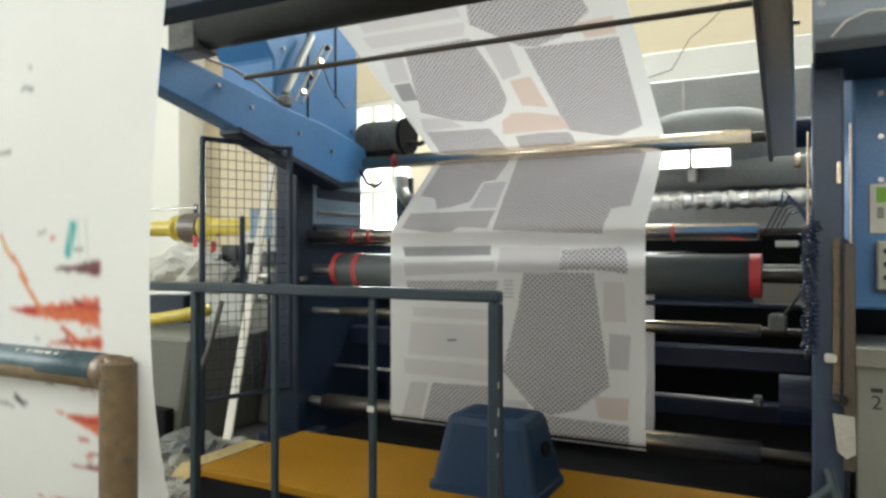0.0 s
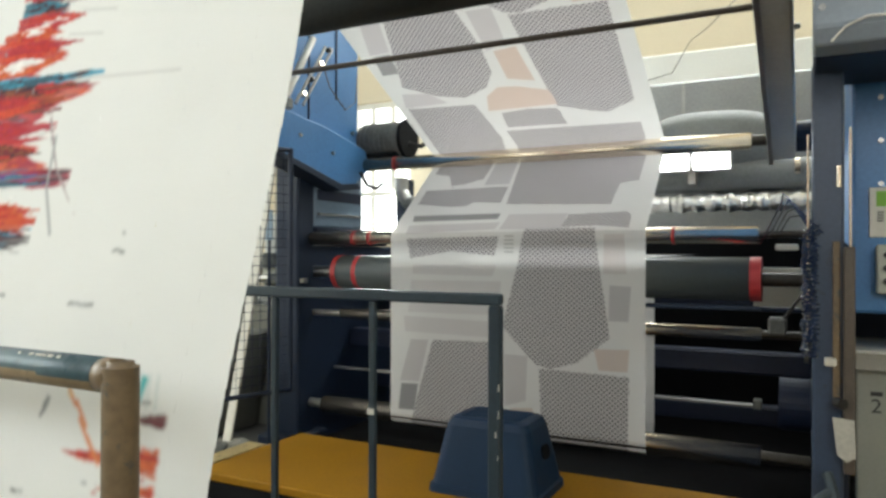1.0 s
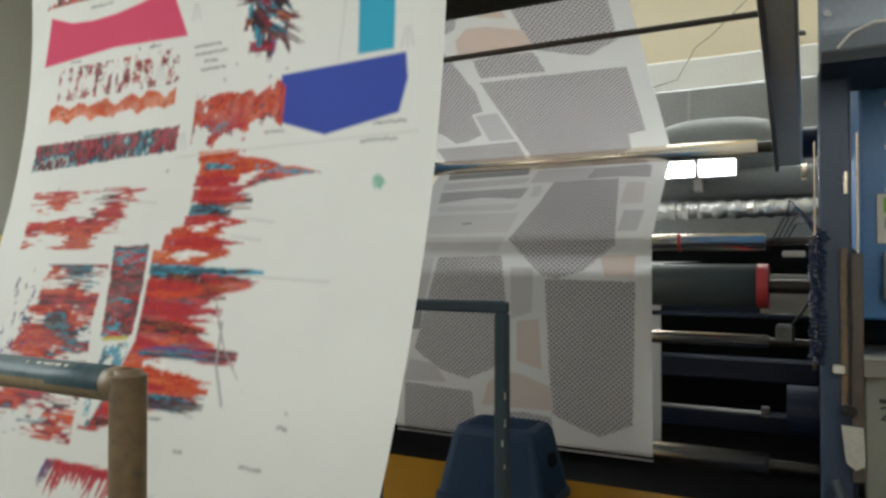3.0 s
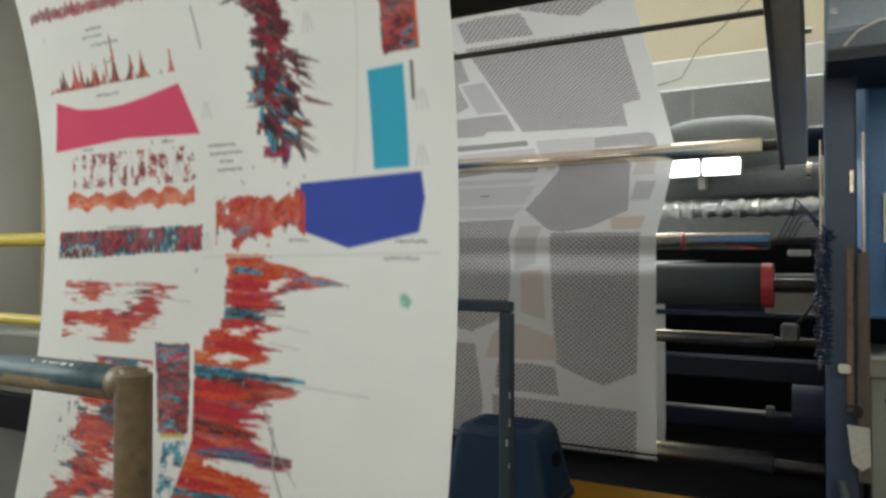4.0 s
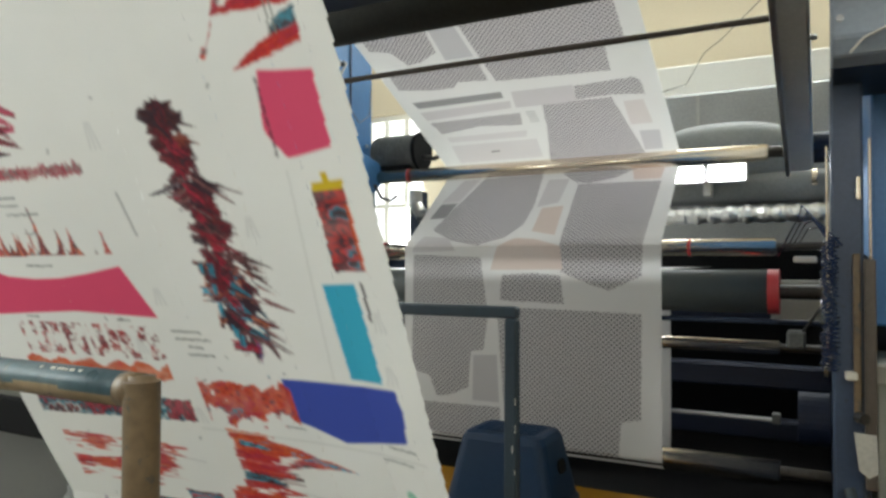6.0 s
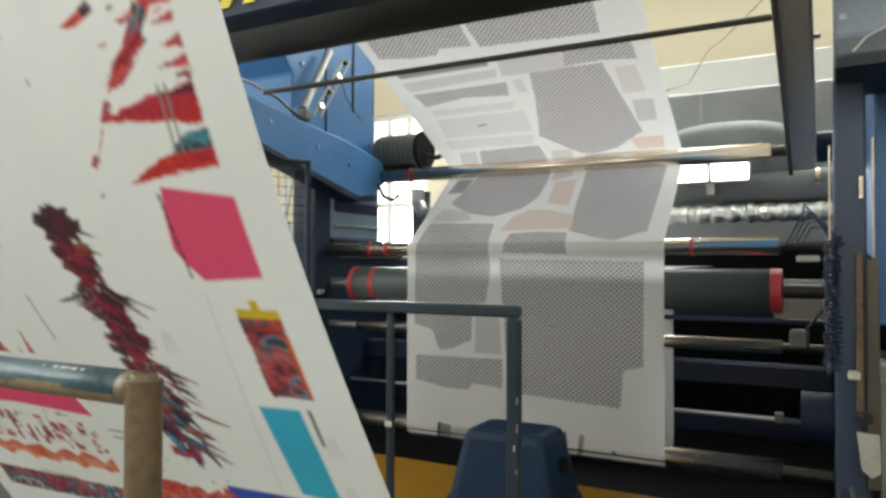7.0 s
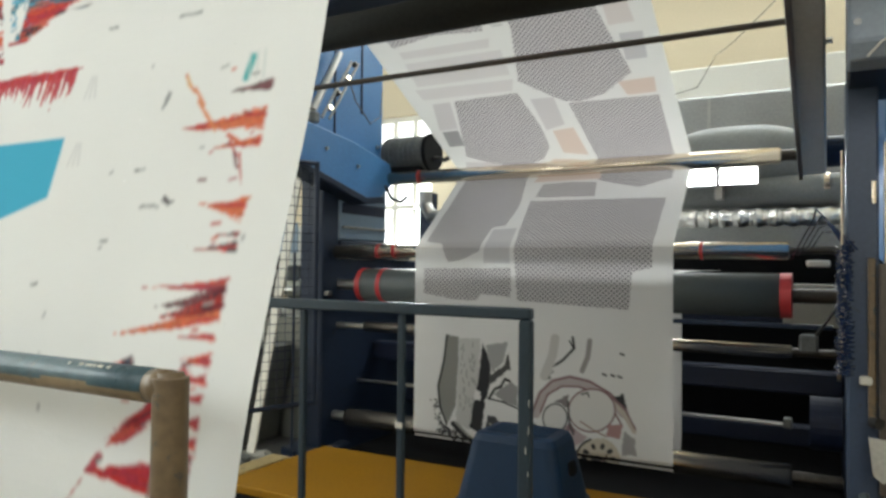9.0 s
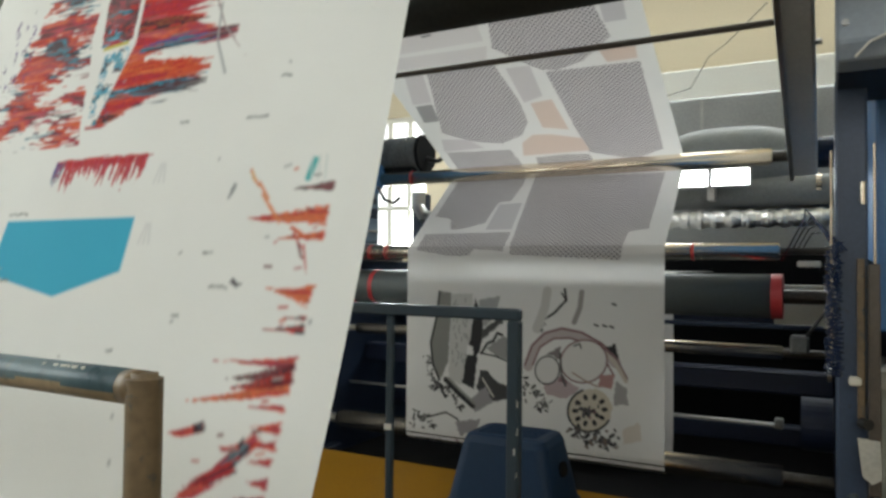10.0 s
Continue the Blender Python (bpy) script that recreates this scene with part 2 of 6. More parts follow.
def plate(bm, outline, axis, a, b, bevel=0.003):
    """A flat outline (two coordinates a point) extruded along an axis from a to b."""
    def put(p, v):
        return {"x": (v, p[0], p[1]), "y": (p[0], v, p[1]), "z": (p[0], p[1], v)}[axis]
    lo = [bm.verts.new(put(p, a)) for p in outline]
    hi = [bm.verts.new(put(p, b)) for p in outline]
    n = len(outline)
    bm.faces.new(lo[::-1])
    bm.faces.new(hi)
    for i in range(n):
        bm.faces.new((lo[i], lo[(i + 1) % n], hi[(i + 1) % n], hi[i]))
    bmesh.ops.recalc_face_normals(bm, faces=bm.faces)
    if bevel:
        bmesh.ops.bevel(bm, geom=list(bm.edges), offset=bevel, segments=1, affect="EDGES")
    return bm


def B():
    return bmesh.new()


# ---- the hall ----
def wall_with_openings(name, axis, at0, at1, lo, hi, top, openings, material, label):
    """A wall along x (axis 'y' gives its thickness) or along y, with rectangular openings (a0, a1, z0, z1) cut through it."""
    bm = B()

    def piece(a0, a1, z0, z1):
        if a1 - a0 > 0.001 and z1 - z0 > 0.001:
            if axis == "y":
                box(bm, a0, a1, at0, at1, z0, z1, 0)
            else:
                box(bm, at0, at1, a0, a1, z0, z1, 0)
    edge = lo
    for a0, a1, z0, z1 in sorted(openings):
        piece(edge, a0, 0, top)
        piece(a0, a1, 0, z0)
        piece(a0, a1, z1, top)
        edge = a1
    piece(edge, hi, 0, top)
    return tagged(part(name, bm, material), label, "wall", kind="structure")


WIN_N = [(-9.6, -7.9, 1.1, 3.5), (-4.85, -4.02, 1.45, 3.02), (-3.6, 1.2, 4.2, 5.6)]
# south and west openings are unseen, added to light cloth and machine
WIN_S = [(-4.6, -0.6, 1.9, 3.9), (0.1, 2.4, 1.9, 3.9)]
WIN_W = [(-1.4, 2.6, 2.25, 4.55)]
wall_with_openings("wall_north", "y", 7.0, 7.25, -11.0, 3.0, 6.0, WIN_N, CREAM, "cream plastered factory wall with tall windows")
wall_with_openings("wall_south", "y", -2.0, -1.75, -11.0, 3.0, 6.0, WIN_S, CREAM, "cream plastered factory wall with added, unseen high windows")
wall_with_openings("wall_west", "x", -11.25, -11.0, -2.0, 7.25, 6.0, WIN_W, SHADEWALL, "factory side wall, its paint greyed to stand for shade")
wall_with_openings("wall_east", "x", 3.0, 3.25, -2.0, 7.25, 6.0, [], CREAM, "cream plastered factory side wall")
tagged(part("floor", box(B(), -11.25, 3.25, -2.0, 7.25, -0.2, 0.0, 0), CONCRETE), "stained grey concrete factory floor", "floor", kind="structure")
tagged(part("ceiling", box(B(), -11.25, 3.25, -2.0, 7.25, 6.0, 6.2, 0), WHITE), "white painted high factory ceiling", "ceiling", kind="structure")
tagged(part("ground", box(B(), -300, 300, -300, 300, -0.5, -0.25, 0), CONCRETE), "grey paved yard outside the hall", "ground", kind="structure")


def window(name, axis, a0, a1, z0, z1, at0, bars, rails):
    w = thing(name, "white metal-framed factory window, overexposed daylight behind", "window", kind="structure")

    def put(nm, p0, p1, q0, q1, d0, d1, material):
        if axis == "y":
            return part(nm, box(B(), p0, p1, at0 + d0, at0 + d1, q0, q1, 0.003), material, w)
        return part(nm, box(B(), at0 + d0, at0 + d1, p0, p1, q0, q1, 0.003), material, w)
    for p0, p1, q0, q1 in ((a0, a0 + 0.06, z0, z1), (a1 - 0.06, a1, z0, z1), (a0 + 0.06, a1 - 0.06, z0, z0 + 0.06), (a0 + 0.06, a1 - 0.06, z1 - 0.06, z1)):
        put("window_frame", p0, p1, q0, q1, 0.06, 0.12, WHITE)
    for k in range(bars):
        c = a0 + (a1 - a0) * (k + 1) / (bars + 1)
        put("mullion", c - 0.03, c + 0.03, z0 + 0.06, z1 - 0.06, 0.07, 0.11, WHITE)
    for z in rails:
        put("glazing_rail", a0 + 0.06, a1 - 0.06, z - 0.025, z + 0.025, 0.055, 0.125, WHITE)
    put("bright_pane", a0, a1, z0, z1, 0.17, 0.18, DAY)
    put("window_sill", a0 - 0.05, a1 + 0.05, z0 - 0.05, z0, -0.08, 0.05, WHITE)
    return w


window("window_1", "y", *WIN_N[0], 7.0, 1, (2.75,))
window("window_2", "y", *WIN_N[1], 7.0, 2, (1.95, 2.35))
window("window_6", "y", *WIN_N[2], 7.0, 5, (4.9,))
window("window_3", "y", *WIN_S[0], -1.95, 4, (3.2,))
window("window_4", "y", *WIN_S[1], -1.95, 2, (3.2,))
window("window_5", "x", *WIN_W[0], -11.2, 3, (3.6,))
for nm, x0, x1, d in (("wall_pier", -7.9, -7.2, 0.45), ("wall_pier", -5.6, -4.95, 0.2)):
    tagged(part(nm, box(B(), x0, x1, 7.0 - d, 7.0, 0.0, 6.0, 0.01), WHITE), "white painted wall pier between windows", "pier", kind="structure")

# ---- printing machine: side frames and arms ----
XL, XR = -2.22, -0.72
left_frame = thing("machine_side_frame", "dark blue steel side frame of a fabric calender", "machine frame", "side frames")
part("post", box(B(), -3.04, -2.86, 3.55, 3.72, 0.0, 1.92, 0.01), NAVY, left_frame)
part("side_plate", box(B(), -3.02, -2.88, 3.72, 5.7, 0.0, 1.30, 0.01), NAVY, left_frame)
part("upper_panel", box(B(), -3.00, -2.86, 3.722, 4.28, 1.422, 1.92, 0.01), SHEET, left_frame, "pale blue-grey upper side sheet")
part("panel_slot", box(B(), -2.862, -2.852, 3.75, 4.26, 1.60, 1.67, 0.002), DEEP, left_frame)
part("panel_ledge", box(B(), -2.862, -2.84, 3.75, 4.26, 1.50, 1.515, 0.002), STEEL, left_frame)
part("middle_rail", box(B(), -2.98, -2.84, 3.722, 4.6, 1.302, 1.42, 0.01), NAVY, left_frame)
for z in (0.98, 1.06):
    part("cable_clip", box(B(), -2.86, -2.83, 3.57, 3.62, z, z + 0.03, 0.004), STEEL, left_frame)
part("floor_foot", box(B(), -3.10, -2.80, 3.45, 3.80, 0.0, 0.10, 0.01), NAVY, left_frame)

housing = thing("drive_housing", "bright blue sheet steel drive housing on the machine", "machine housing")
part("shell", plate(B(), [(3.02, 3.35), (3.02, 2.78), (3.34, 2.42), (3.34, 1.96), (4.24, 1.96), (4.24, 3.35)], "x", -3.30, -2.87, 0.012), BLUE, housing)
part("seam_strip", box(B(), -2.872, -2.862, 3.66, 3.672, 2.0, 3.3, 0), NAVY, housing)
part("seam_strip", box(B(), -2.872, -2.862, 3.96, 3.972, 2.3, 3.3, 0), NAVY, housing)
for y, z in ((3.42, 2.1), (3.42, 2.5), (4.16, 2.1), (4.16, 2.6), (3.8, 2.05)):
    part("bolt", rod(B(), (-2.875, y, z), (-2.855, y, z), 0.012, 8), STEEL, housing)

arm_l = thing("swing_arm", "blue painted steel arm carrying the top rollers", "machine arm", "top arms")
part("beam", plate(B(), [(1.85, 2.32), (2.42, 2.225), (3.28, 2.105), (3.70, 2.06), (4.14, 1.97), (4.20, 1.84), (4.02, 1.72), (3.84, 1.70), (2.42, 2.025), (1.85, 2.16)], "x", -2.86, -2.74, 0.008), BLUE, arm_l)
# navy strip along the lower edge of the beam
part("lower_flange", plate(B(), [(2.9, 1.925), (3.84, 1.705), (4.02, 1.725), (4.05, 1.69), (3.83, 1.66), (2.9, 1.89)], "x", -2.88, -2.72, 0.004), NAVY, arm_l)
for y, z in ((2.75, 2.12), (3.42, 1.97), (3.0, 2.05), (3.75, 1.9), (2.35, 2.15)):
    part("bolt", rod(B(), (-2.745, y, z), (-2.728, y, z), 0.011, 8), STEEL, arm_l)
part("bearing_block", box(B(), -2.86, -2.66, 2.52, 2.68, 2.24, 2.40, 0.015), GRIME, arm_l, "greasy grey bearing block")
part("hook", sweep(B(), [(-2.70, 4.02, 1.80), (-2.70, 4.10, 1.72), (-2.66, 4.16, 1.70), (-2.62, 4.18, 1.74)], 0.012), BLACK, arm_l)

arm_r = thing("swing_arm", "grey painted steel arm carrying the top rollers", "machine arm", "top arms")
part("beam", plate(B(), [(1.9, 2.75), (4.16, 1.98), (4.22, 1.80), (4.05, 1.74), (1.9, 2.47)], "x", -0.16, -0.045, 0.008), ARMGREY, arm_r)
part("edge_strip", plate(B(), [(1.9, 2.47), (4.05, 1.735), (4.05, 1.715), (1.9, 2.45)], "x", -0.172, -0.15, 0.002), STEEL, arm_r, "bright worn steel edge")
part("pivot", rod(B(), (-0.05, 4.14, 1.87), (0.05, 4.14, 1.87), 0.08, 24), NAVY, arm_r)
part("bolt", rod(B(), (-0.045, 3.2, 2.18), (-0.02, 3.2, 2.18), 0.012, 8), STEEL, arm_r)

right_frame = thing("machine_side_frame", "navy steel side frame with guide rails", "machine frame", "side frames")
part("post", box(B(), 0.02, 0.125, 3.0, 3.22, 0.2, 1.97, 0.008), POSTBLUE, right_frame)
part("side_plate", box(B(), 0.03, 0.15, 3.222, 5.7, 0.0, 1.30, 0.01), NAVY, right_frame)
part("guide_rail", rod(B(), (0.006, 2.985, 0.9), (0.006, 2.985, 1.70), 0.004, 10), CHROME, right_frame, "polished guide rod")
part("guide_rail", rod(B(), (0.145, 2.99, 0.60), (0.145, 2.985, 1.72), 0.005, 10), CHROME, right_frame, "polished guide rod")
part("guide_rail", rod(B(), (0.108, 2.98, 1.50), (0.108, 2.98, 1.58), 0.008, 12), CHROME, right_frame, "polished guide rod")
part("rust_strip", box(B(), 0.088, 0.112, 2.975, 2.998, 0.72, 1.30, 0.003), RUST, right_frame, "rust-brown vertical strip")
part("steel_strip", box(B(), 0.122, 0.16, 2.96, 2.99, 0.45, 1.28, 0.004), BROWNBAR, right_frame)
part("lug", box(B(), 0.06, 0.10, 2.95, 3.0, 0.84, 0.87, 0.006), OFFWHITE, right_frame)
part("knob", rod(B(), (0.10, 2.96, 0.71), (0.12, 2.93, 0.71), 0.02, 14), BLACK, right_frame)
part("brace", rod(B(), (0.07, 2.95, 0.45), (0.13, 2.80, 0.24), 0.018, 12), GUARD, right_frame)
part("brace", rod(B(), (0.09, 2.92, 0.40), (-0.16, 2.72, 0.22), 0.020, 12), GUARD, right_frame)
part("paper_tag", plate(B(), [(0.085, 0.66), (0.155, 0.655), (0.16, 0.52), (0.13, 0.50), (0.10, 0.525)], "y", 2.93, 2.936, 0.001), PAPER, right_frame, "torn pale paper tag")

cab = thing("control_cabinet", "blue steel control cabinet with screwed panels", "control cabinet")
part("body", box(B(), 0.165, 1.2, 3.25, 3.9, 1.02, 2.6, 0.01), BLUE, cab)
part("head", plate(B(), [(2.75, 2.9), (2.55, 2.9), (2.55, 1.98), (2.60, 1.93), (2.75, 1.93)], "x", 0.02, 1.1, 0.008), HEADGREY, cab, "grey blue upper cover")
part("head_side", box(B(), 0.025, 1.1, 2.752, 3.25, 1.93, 2.9, 0.006), NAVY, cab)
for z in (1.53, 1.70, 1.87):
    part("screw", rod(B(), (0.262, 3.252, z), (0.262, 3.238, z), 0.010, 10), STEEL, cab)
for x, z in ((0.046, 2.04), (0.40, 2.04)):
    part("screw", rod(B(), (x, 2.552, z), (x, 2.54, z), 0.011, 10), STEEL, cab)
sign = part("sign_plate", box(B(), 0.222, 0.40, 3.236, 3.248, 1.32, 1.515, 0.002), OFFWHITE, cab, "cream notice plate with green panel")
part("green_panel", box(B(), 0.245, 0.38, 3.231, 3.235, 1.44, 1.50, 0), GREEN, sign)
for i in range(4):
    for j in range(4):
        part("print_bar", box(B(), 0.248 + j * 0.034, 0.27 + j * 0.034, 3.231, 3.235, 1.392 + 0.011 * (i - 1), 1.398 + 0.011 * (i - 1), 0), INK, sign)
sw = part("switch_box", box(B(), 0.243, 0.42, 3.18, 3.249, 1.10, 1.29, 0.008), BEIGE, cab, "beige switch box")
for z in (1.15, 1.20, 1.25):
    part("switch", rod(B(), (0.275, 3.18, z), (0.275, 3.165, z), 0.012, 12), BLACK, sw)
part("wire", sweep(B(), [(0.072, 2.54, 1.925), (0.11, 2.53, 1.965), (0.17, 2.53, 1.99), (0.26, 2.53, 1.985)], 0.004, 6), OFFWHITE, cab, "pale drooping wire")

bench = thing("side_bench", "pale worktop on a beige steel cabinet with a number", "cabinet")
part("body", box(B(), 0.215, 1.3, 3.95, 4.5, 0.0, 0.70, 0.008), BEIGE, bench)
part("worktop", box(B(), 0.20, 1.35, 3.88, 4.55, 0.702, 0.79, 0.006), OFFWHITE, bench)
part("upper_shelf", box(B(), 0.20, 1.35, 4.1, 4.55, 1.0, 1.03, 0.004), OFFWHITE, bench)
part("shelf_back", box(B(), 0.20, 1.35, 4.552, 4.58, 0.3, 1.2, 0.004), NAVY, bench)
tag2 = part("dark_label", box(B(), 0.275, 0.325, 3.944, 3.949, 0.575, 0.595, 0), INK, bench)
cu = bpy.data.curves.new("number", "FONT")
cu.body, cu.size, cu.extrude = "2", 0.095, 0.001
num = new("number", cu)
num.matrix_world = Matrix.Translation((0.275, 3.945, 0.495)) @ pose(0, 0, 0, 90, 0, 0)
num.data.materials.append(INK)
num.parent = bench
tin = thing("tape_roll", "small yellow and black tape roll on the shelf", "tape roll", at=(0.32, 4.15, 1.03))
part("core", rod(B(), (0, 0, 0.001), (0, 0, 0.03), 0.035, 16), BLACK, tin)
part("rim", rod(B(), (0, 0, 0.031), (0, 0, 0.045), 0.036, 16), HAZARD, tin)


# ---- rollers ----
ROLLERS = []


def roller(name, label, y, z, r, x0, x1, material, shaft=0.02, ends=(0.2, 0.2), bands=(), hub=None):
    ob = thing(name, label, "roller", "machine rollers", at=(0, y, z))
    bm = B()
    rod(bm, (x0, 0, 0), (x1, 0, 0), r, 48)
    bmesh.ops.bevel(bm, geom=[e for e in bm.edges if abs(e.verts[0].co.x - e.verts[1].co.x) < 1e-5], offset=min(0.006, r * 0.15), segments=2, affect="EDGES")
    part("barrel", bm, material, ob, smooth=False)
    for face in ob.children[0].data.polygons:
        face.use_smooth = abs(face.normal.x) < 0.5
    part("shaft", rod(B(), (x0 - ends[0], 0, 0), (x0 - 0.001, 0, 0), shaft, 20), STEEL, ob, smooth=False)
    part("shaft", rod(B(), (x1 + 0.001, 0, 0), (x1 + ends[1], 0, 0), shaft, 20), SHAFT, ob, smooth=False)
    for c, w in bands:
        part("red_band", rod(B(), (c - w / 2, 0, 0), (c + w / 2, 0, 0), r + 0.0025, 48), RED, ob, "ring of red tape")
    ROLLERS.append((ob, y, z, r))
    return ob


roller("steel_guide_roller", "polished steel guide roller with red tape rings", 3.69, 1.345, 0.042, -2.86, -0.20, CHROME, 0.016, (0.2, 0.21), [(-2.52, 0.012), (-2.40, 0.012), (-0.59, 0.012)])
roller("rubber_press_roller", "dark grey rubber press roller with red tape ends", 3.74, 1.13, 0.105, -2.68, -0.19, BLACKROLL, 0.035, (0.3, 0.21), [(-2.655, 0.035), (-2.50, 0.03), (-0.215, 0.05)])
roller("steel_guide_roller", "polished steel guide roller below the press", 3.72, 0.865, 0.032, -2.64, -0.19, CHROME, 0.02, (0.3, 0.21))
roller("steel_guide_roller", "polished steel bottom roller that the web wraps", 3.69, 0.285, 0.055, -2.75, -0.19, CHROME, 0.03, (0.3, 0.21))
roller("steel_guide_roller", "polished steel top roller with a red tape ring", 4.15, 1.865, 0.045, -2.80, -0.26, CHROME, 0.03, (0.1, 0.25), [(-2.50, 0.012)])
dark_roll = roller("wound_batch_roll", "dark grey covered batch roll under the header", 2.60, 2.352, 0.092, -2.66, -0.17, DARKROLL, 0.03, (0.12, 0.1))
bar = thing("cross_bar", "thin brown cross bar between the arms", "bar")
part("rod_body", rod(B(), (-2.69, 2.9, 2.187), (-0.16, 2.9, 2.187), 0.0135, 16), BROWNBAR, bar, smooth=False)
part("rod_end", rod(B(), (-2.70, 2.9, 2.187), (-2.69, 2.9, 2.187), 0.011, 16), STEEL, bar)

header = thing("overhead_header", "dark navy overhead beam with hazard striping", "machine beam")
part("beam", box(B(), -2.95, 0.3, 1.98, 2.12, 2.20, 2.62, 0.01), NAVY, header)
for k in range(6):
    x = -2.60 + k * 0.13
    part("hazard_stripe", plate(B(), [(x, 2.24), (x + 0.06, 2.24), (x + 0.15, 2.36), (x + 0.09, 2.36)], "y", 1.970, 1.976, 0), HAZARD, header, "yellow hazard stripe")

cyl = thing("pneumatic_cylinder", "shiny steel pneumatic cylinder with fittings", "cylinder")
part("barrel", rod(B(), (-2.80, 3.36, 2.20), (-2.80, 3.62, 2.62), 0.024, 20), STEEL, cyl, smooth=False)
part("tie_rod", rod(B(), (-2.76, 3.40, 2.16), (-2.76, 3.70, 2.58), 0.009, 10), STEEL, cyl)
part("tie_rod", rod(B(), (-2.75, 3.46, 2.16), (-2.75, 3.76, 2.58), 0.008, 10), STEEL, cyl)
for k in range(4):
    q = Vector((-2.765, 3.46, 2.22)).lerp(Vector((-2.765, 3.72, 2.56)), k / 3)
    part("fitting", rod(B(), q, q + Vector((0.03, 0.0, 0.012)), 0.016, 10), BLACK if k % 2 else CHROME, cyl)
part("clevis", box(B(), -2.83, -2.76, 3.32, 3.39, 2.12, 2.19, 0.012), GRIME, cyl)
part("hose", sweep(B(), [(-2.80, 2.62, 2.33), (-2.82, 2.75, 2.27), (-2.84, 2.95, 2.27), (-2.83, 3.15, 2.23), (-2.80, 3.32, 2.14)], 0.009, 8), BROWNBAR, cyl, "brown air hose")
part("hose", sweep(B(), [(-2.84, 3.75, 2.55), (-2.80, 3.8, 2.35), (-2.78, 3.95, 2.22), (-2.80, 4.1, 2.3), (-2.82, 4.15, 2.5)], 0.004, 6), GRIME, cyl, "thin grey air line")

motor = thing("drive_motor", "black geared drive motor beside the top roller", "motor")
part("body", rod(B(), (-2.86, 4.32, 2.06), (-2.52, 4.32, 2.06), 0.12, 24), GRIME, motor, smooth=False)
for k in range(7):
    part("cooling_fin", rod(B(), (-2.84 + 0.04 * k, 4.32, 2.06), (-2.832 + 0.04 * k, 4.32, 2.06), 0.127, 24), GRIME, motor)
part("flange", rod(B(), (-2.52, 4.32, 2.06), (-2.49, 4.32, 2.06), 0.135, 24), DARK, motor)
part("foot", box(B(), -2.82, -2.55, 4.22, 4.42, 1.90, 1.96, 0.008), DARK, motor)
part("cable", sweep(B(), [(-2.5, 4.32, 2.02), (-2.40, 4.32, 2.0), (-2.30, 4.35, 2.06), (-2.15, 4.4, 2.08)], 0.018, 8), BLACK, motor)
part("lower_bend", sweep(B(), [(-2.63, 4.45, 1.80), (-2.63, 4.45, 1.70), (-2.58, 4.45, 1.62), (-2.46, 4.45, 1.61)], 0.05, 12), STEEL, motor, "dull metal pipe bend")
part("bracket_post", box(B(), -2.74, -2.62, 4.55, 4.62, 0.0, 1.80, 0.006), NAVY, motor)

# ---- behind the web ----
dryer = thing("dryer_housing", "dark grey sheet-metal dryer housing behind the rollers", "dryer")
part("body", box(B(), -2.05, 2.2, 5.75, 6.9, 0.0, 2.60, 0.02), HAZE, dryer)
# flat near-black sheet in place of the shaded depth behind the rollers
part("dark_mouth", box(B(), -2.84, 0.02, 5.60, 5.70, 0.0, 1.42, 0.01), DARK, dryer, "near-black sheet standing in for shade inside the machine")
part("white_beam", box(B(), -2.2, 2.2, 6.2, 6.5, 2.602, 2.95, 0.01), WHITE, dryer, "white cable duct on top")
part("panel_seam", box(B(), -0.86, -0.84, 5.742, 5.748, 1.9, 2.58, 0), STEEL, dryer)
part("hanging_wire", sweep(B(), [(-0.4, 6.0, 3.35), (-0.7, 5.95, 3.05), (-0.82, 5.9, 2.95), (-0.95, 5.85, 2.7), (-1.25, 5.8, 2.62)], 0.004, 6), BROWNBAR, dryer)
hood = thing("round_hood", "smoky grey round hood over the heated drum", "hood")
bm = B()
bmesh.ops.create_uvsphere(bm, u_segments=40, v_segments=24, radius=1.0)
for v in bm.verts:
    q = v.co
    v.co = Vector((-0.58 + 0.50 * math.copysign(abs(q.x) ** 0.7, q.x), 5.1 + 0.22 * q.y, 1.97 + 0.25 * q.z))
part("shell", bm, SMOKE, hood, smooth=True)
part("mounting_rail", box(B(), -1.15, 0.02, 5.06, 5.14, 1.66, 1.74, 0.006), STEEL, hood)
drum = thing("heated_drum", "dull silver heated drum below the hood", "drum")
part("barrel", rod(B(), (-1.3, 4.98, 1.76), (0.03, 4.98, 1.76), 0.10, 40), SMOKE, drum, smooth=False)
part("end_cap", rod(B(), (-0.06, 4.90, 1.80), (-0.03, 4.90, 1.80), 0.055, 24), CHROME, drum)
fixture = thing("twin_lamp", "twin glaring white work lamp by the drum", "lamp")
for x0, x1 in ((-0.855, -0.675), (-0.635, -0.425)):
    h = part("lamp_housing", box(B(), x0 - 0.012, x1 + 0.012, 4.72, 4.78, 1.778, 1.895, 0.008), STEEL, fixture)
    part("lamp_face", box(B(), x0, x1, 4.706, 4.718, 1.79, 1.883, 0.004), LAMPGLOW, h, "glaring white lamp face")
part("lamp_bracket", box(B(), -0.68, -0.63, 4.785, 4.88, 1.70, 1.88, 0.005), STEEL, fixture)
foil = thing("foil_pipe", "pipe wrapped in crinkled silver foil", "pipe")
bm = B()
seg, rings = 20, 90
random.seed(4)
ringv = []
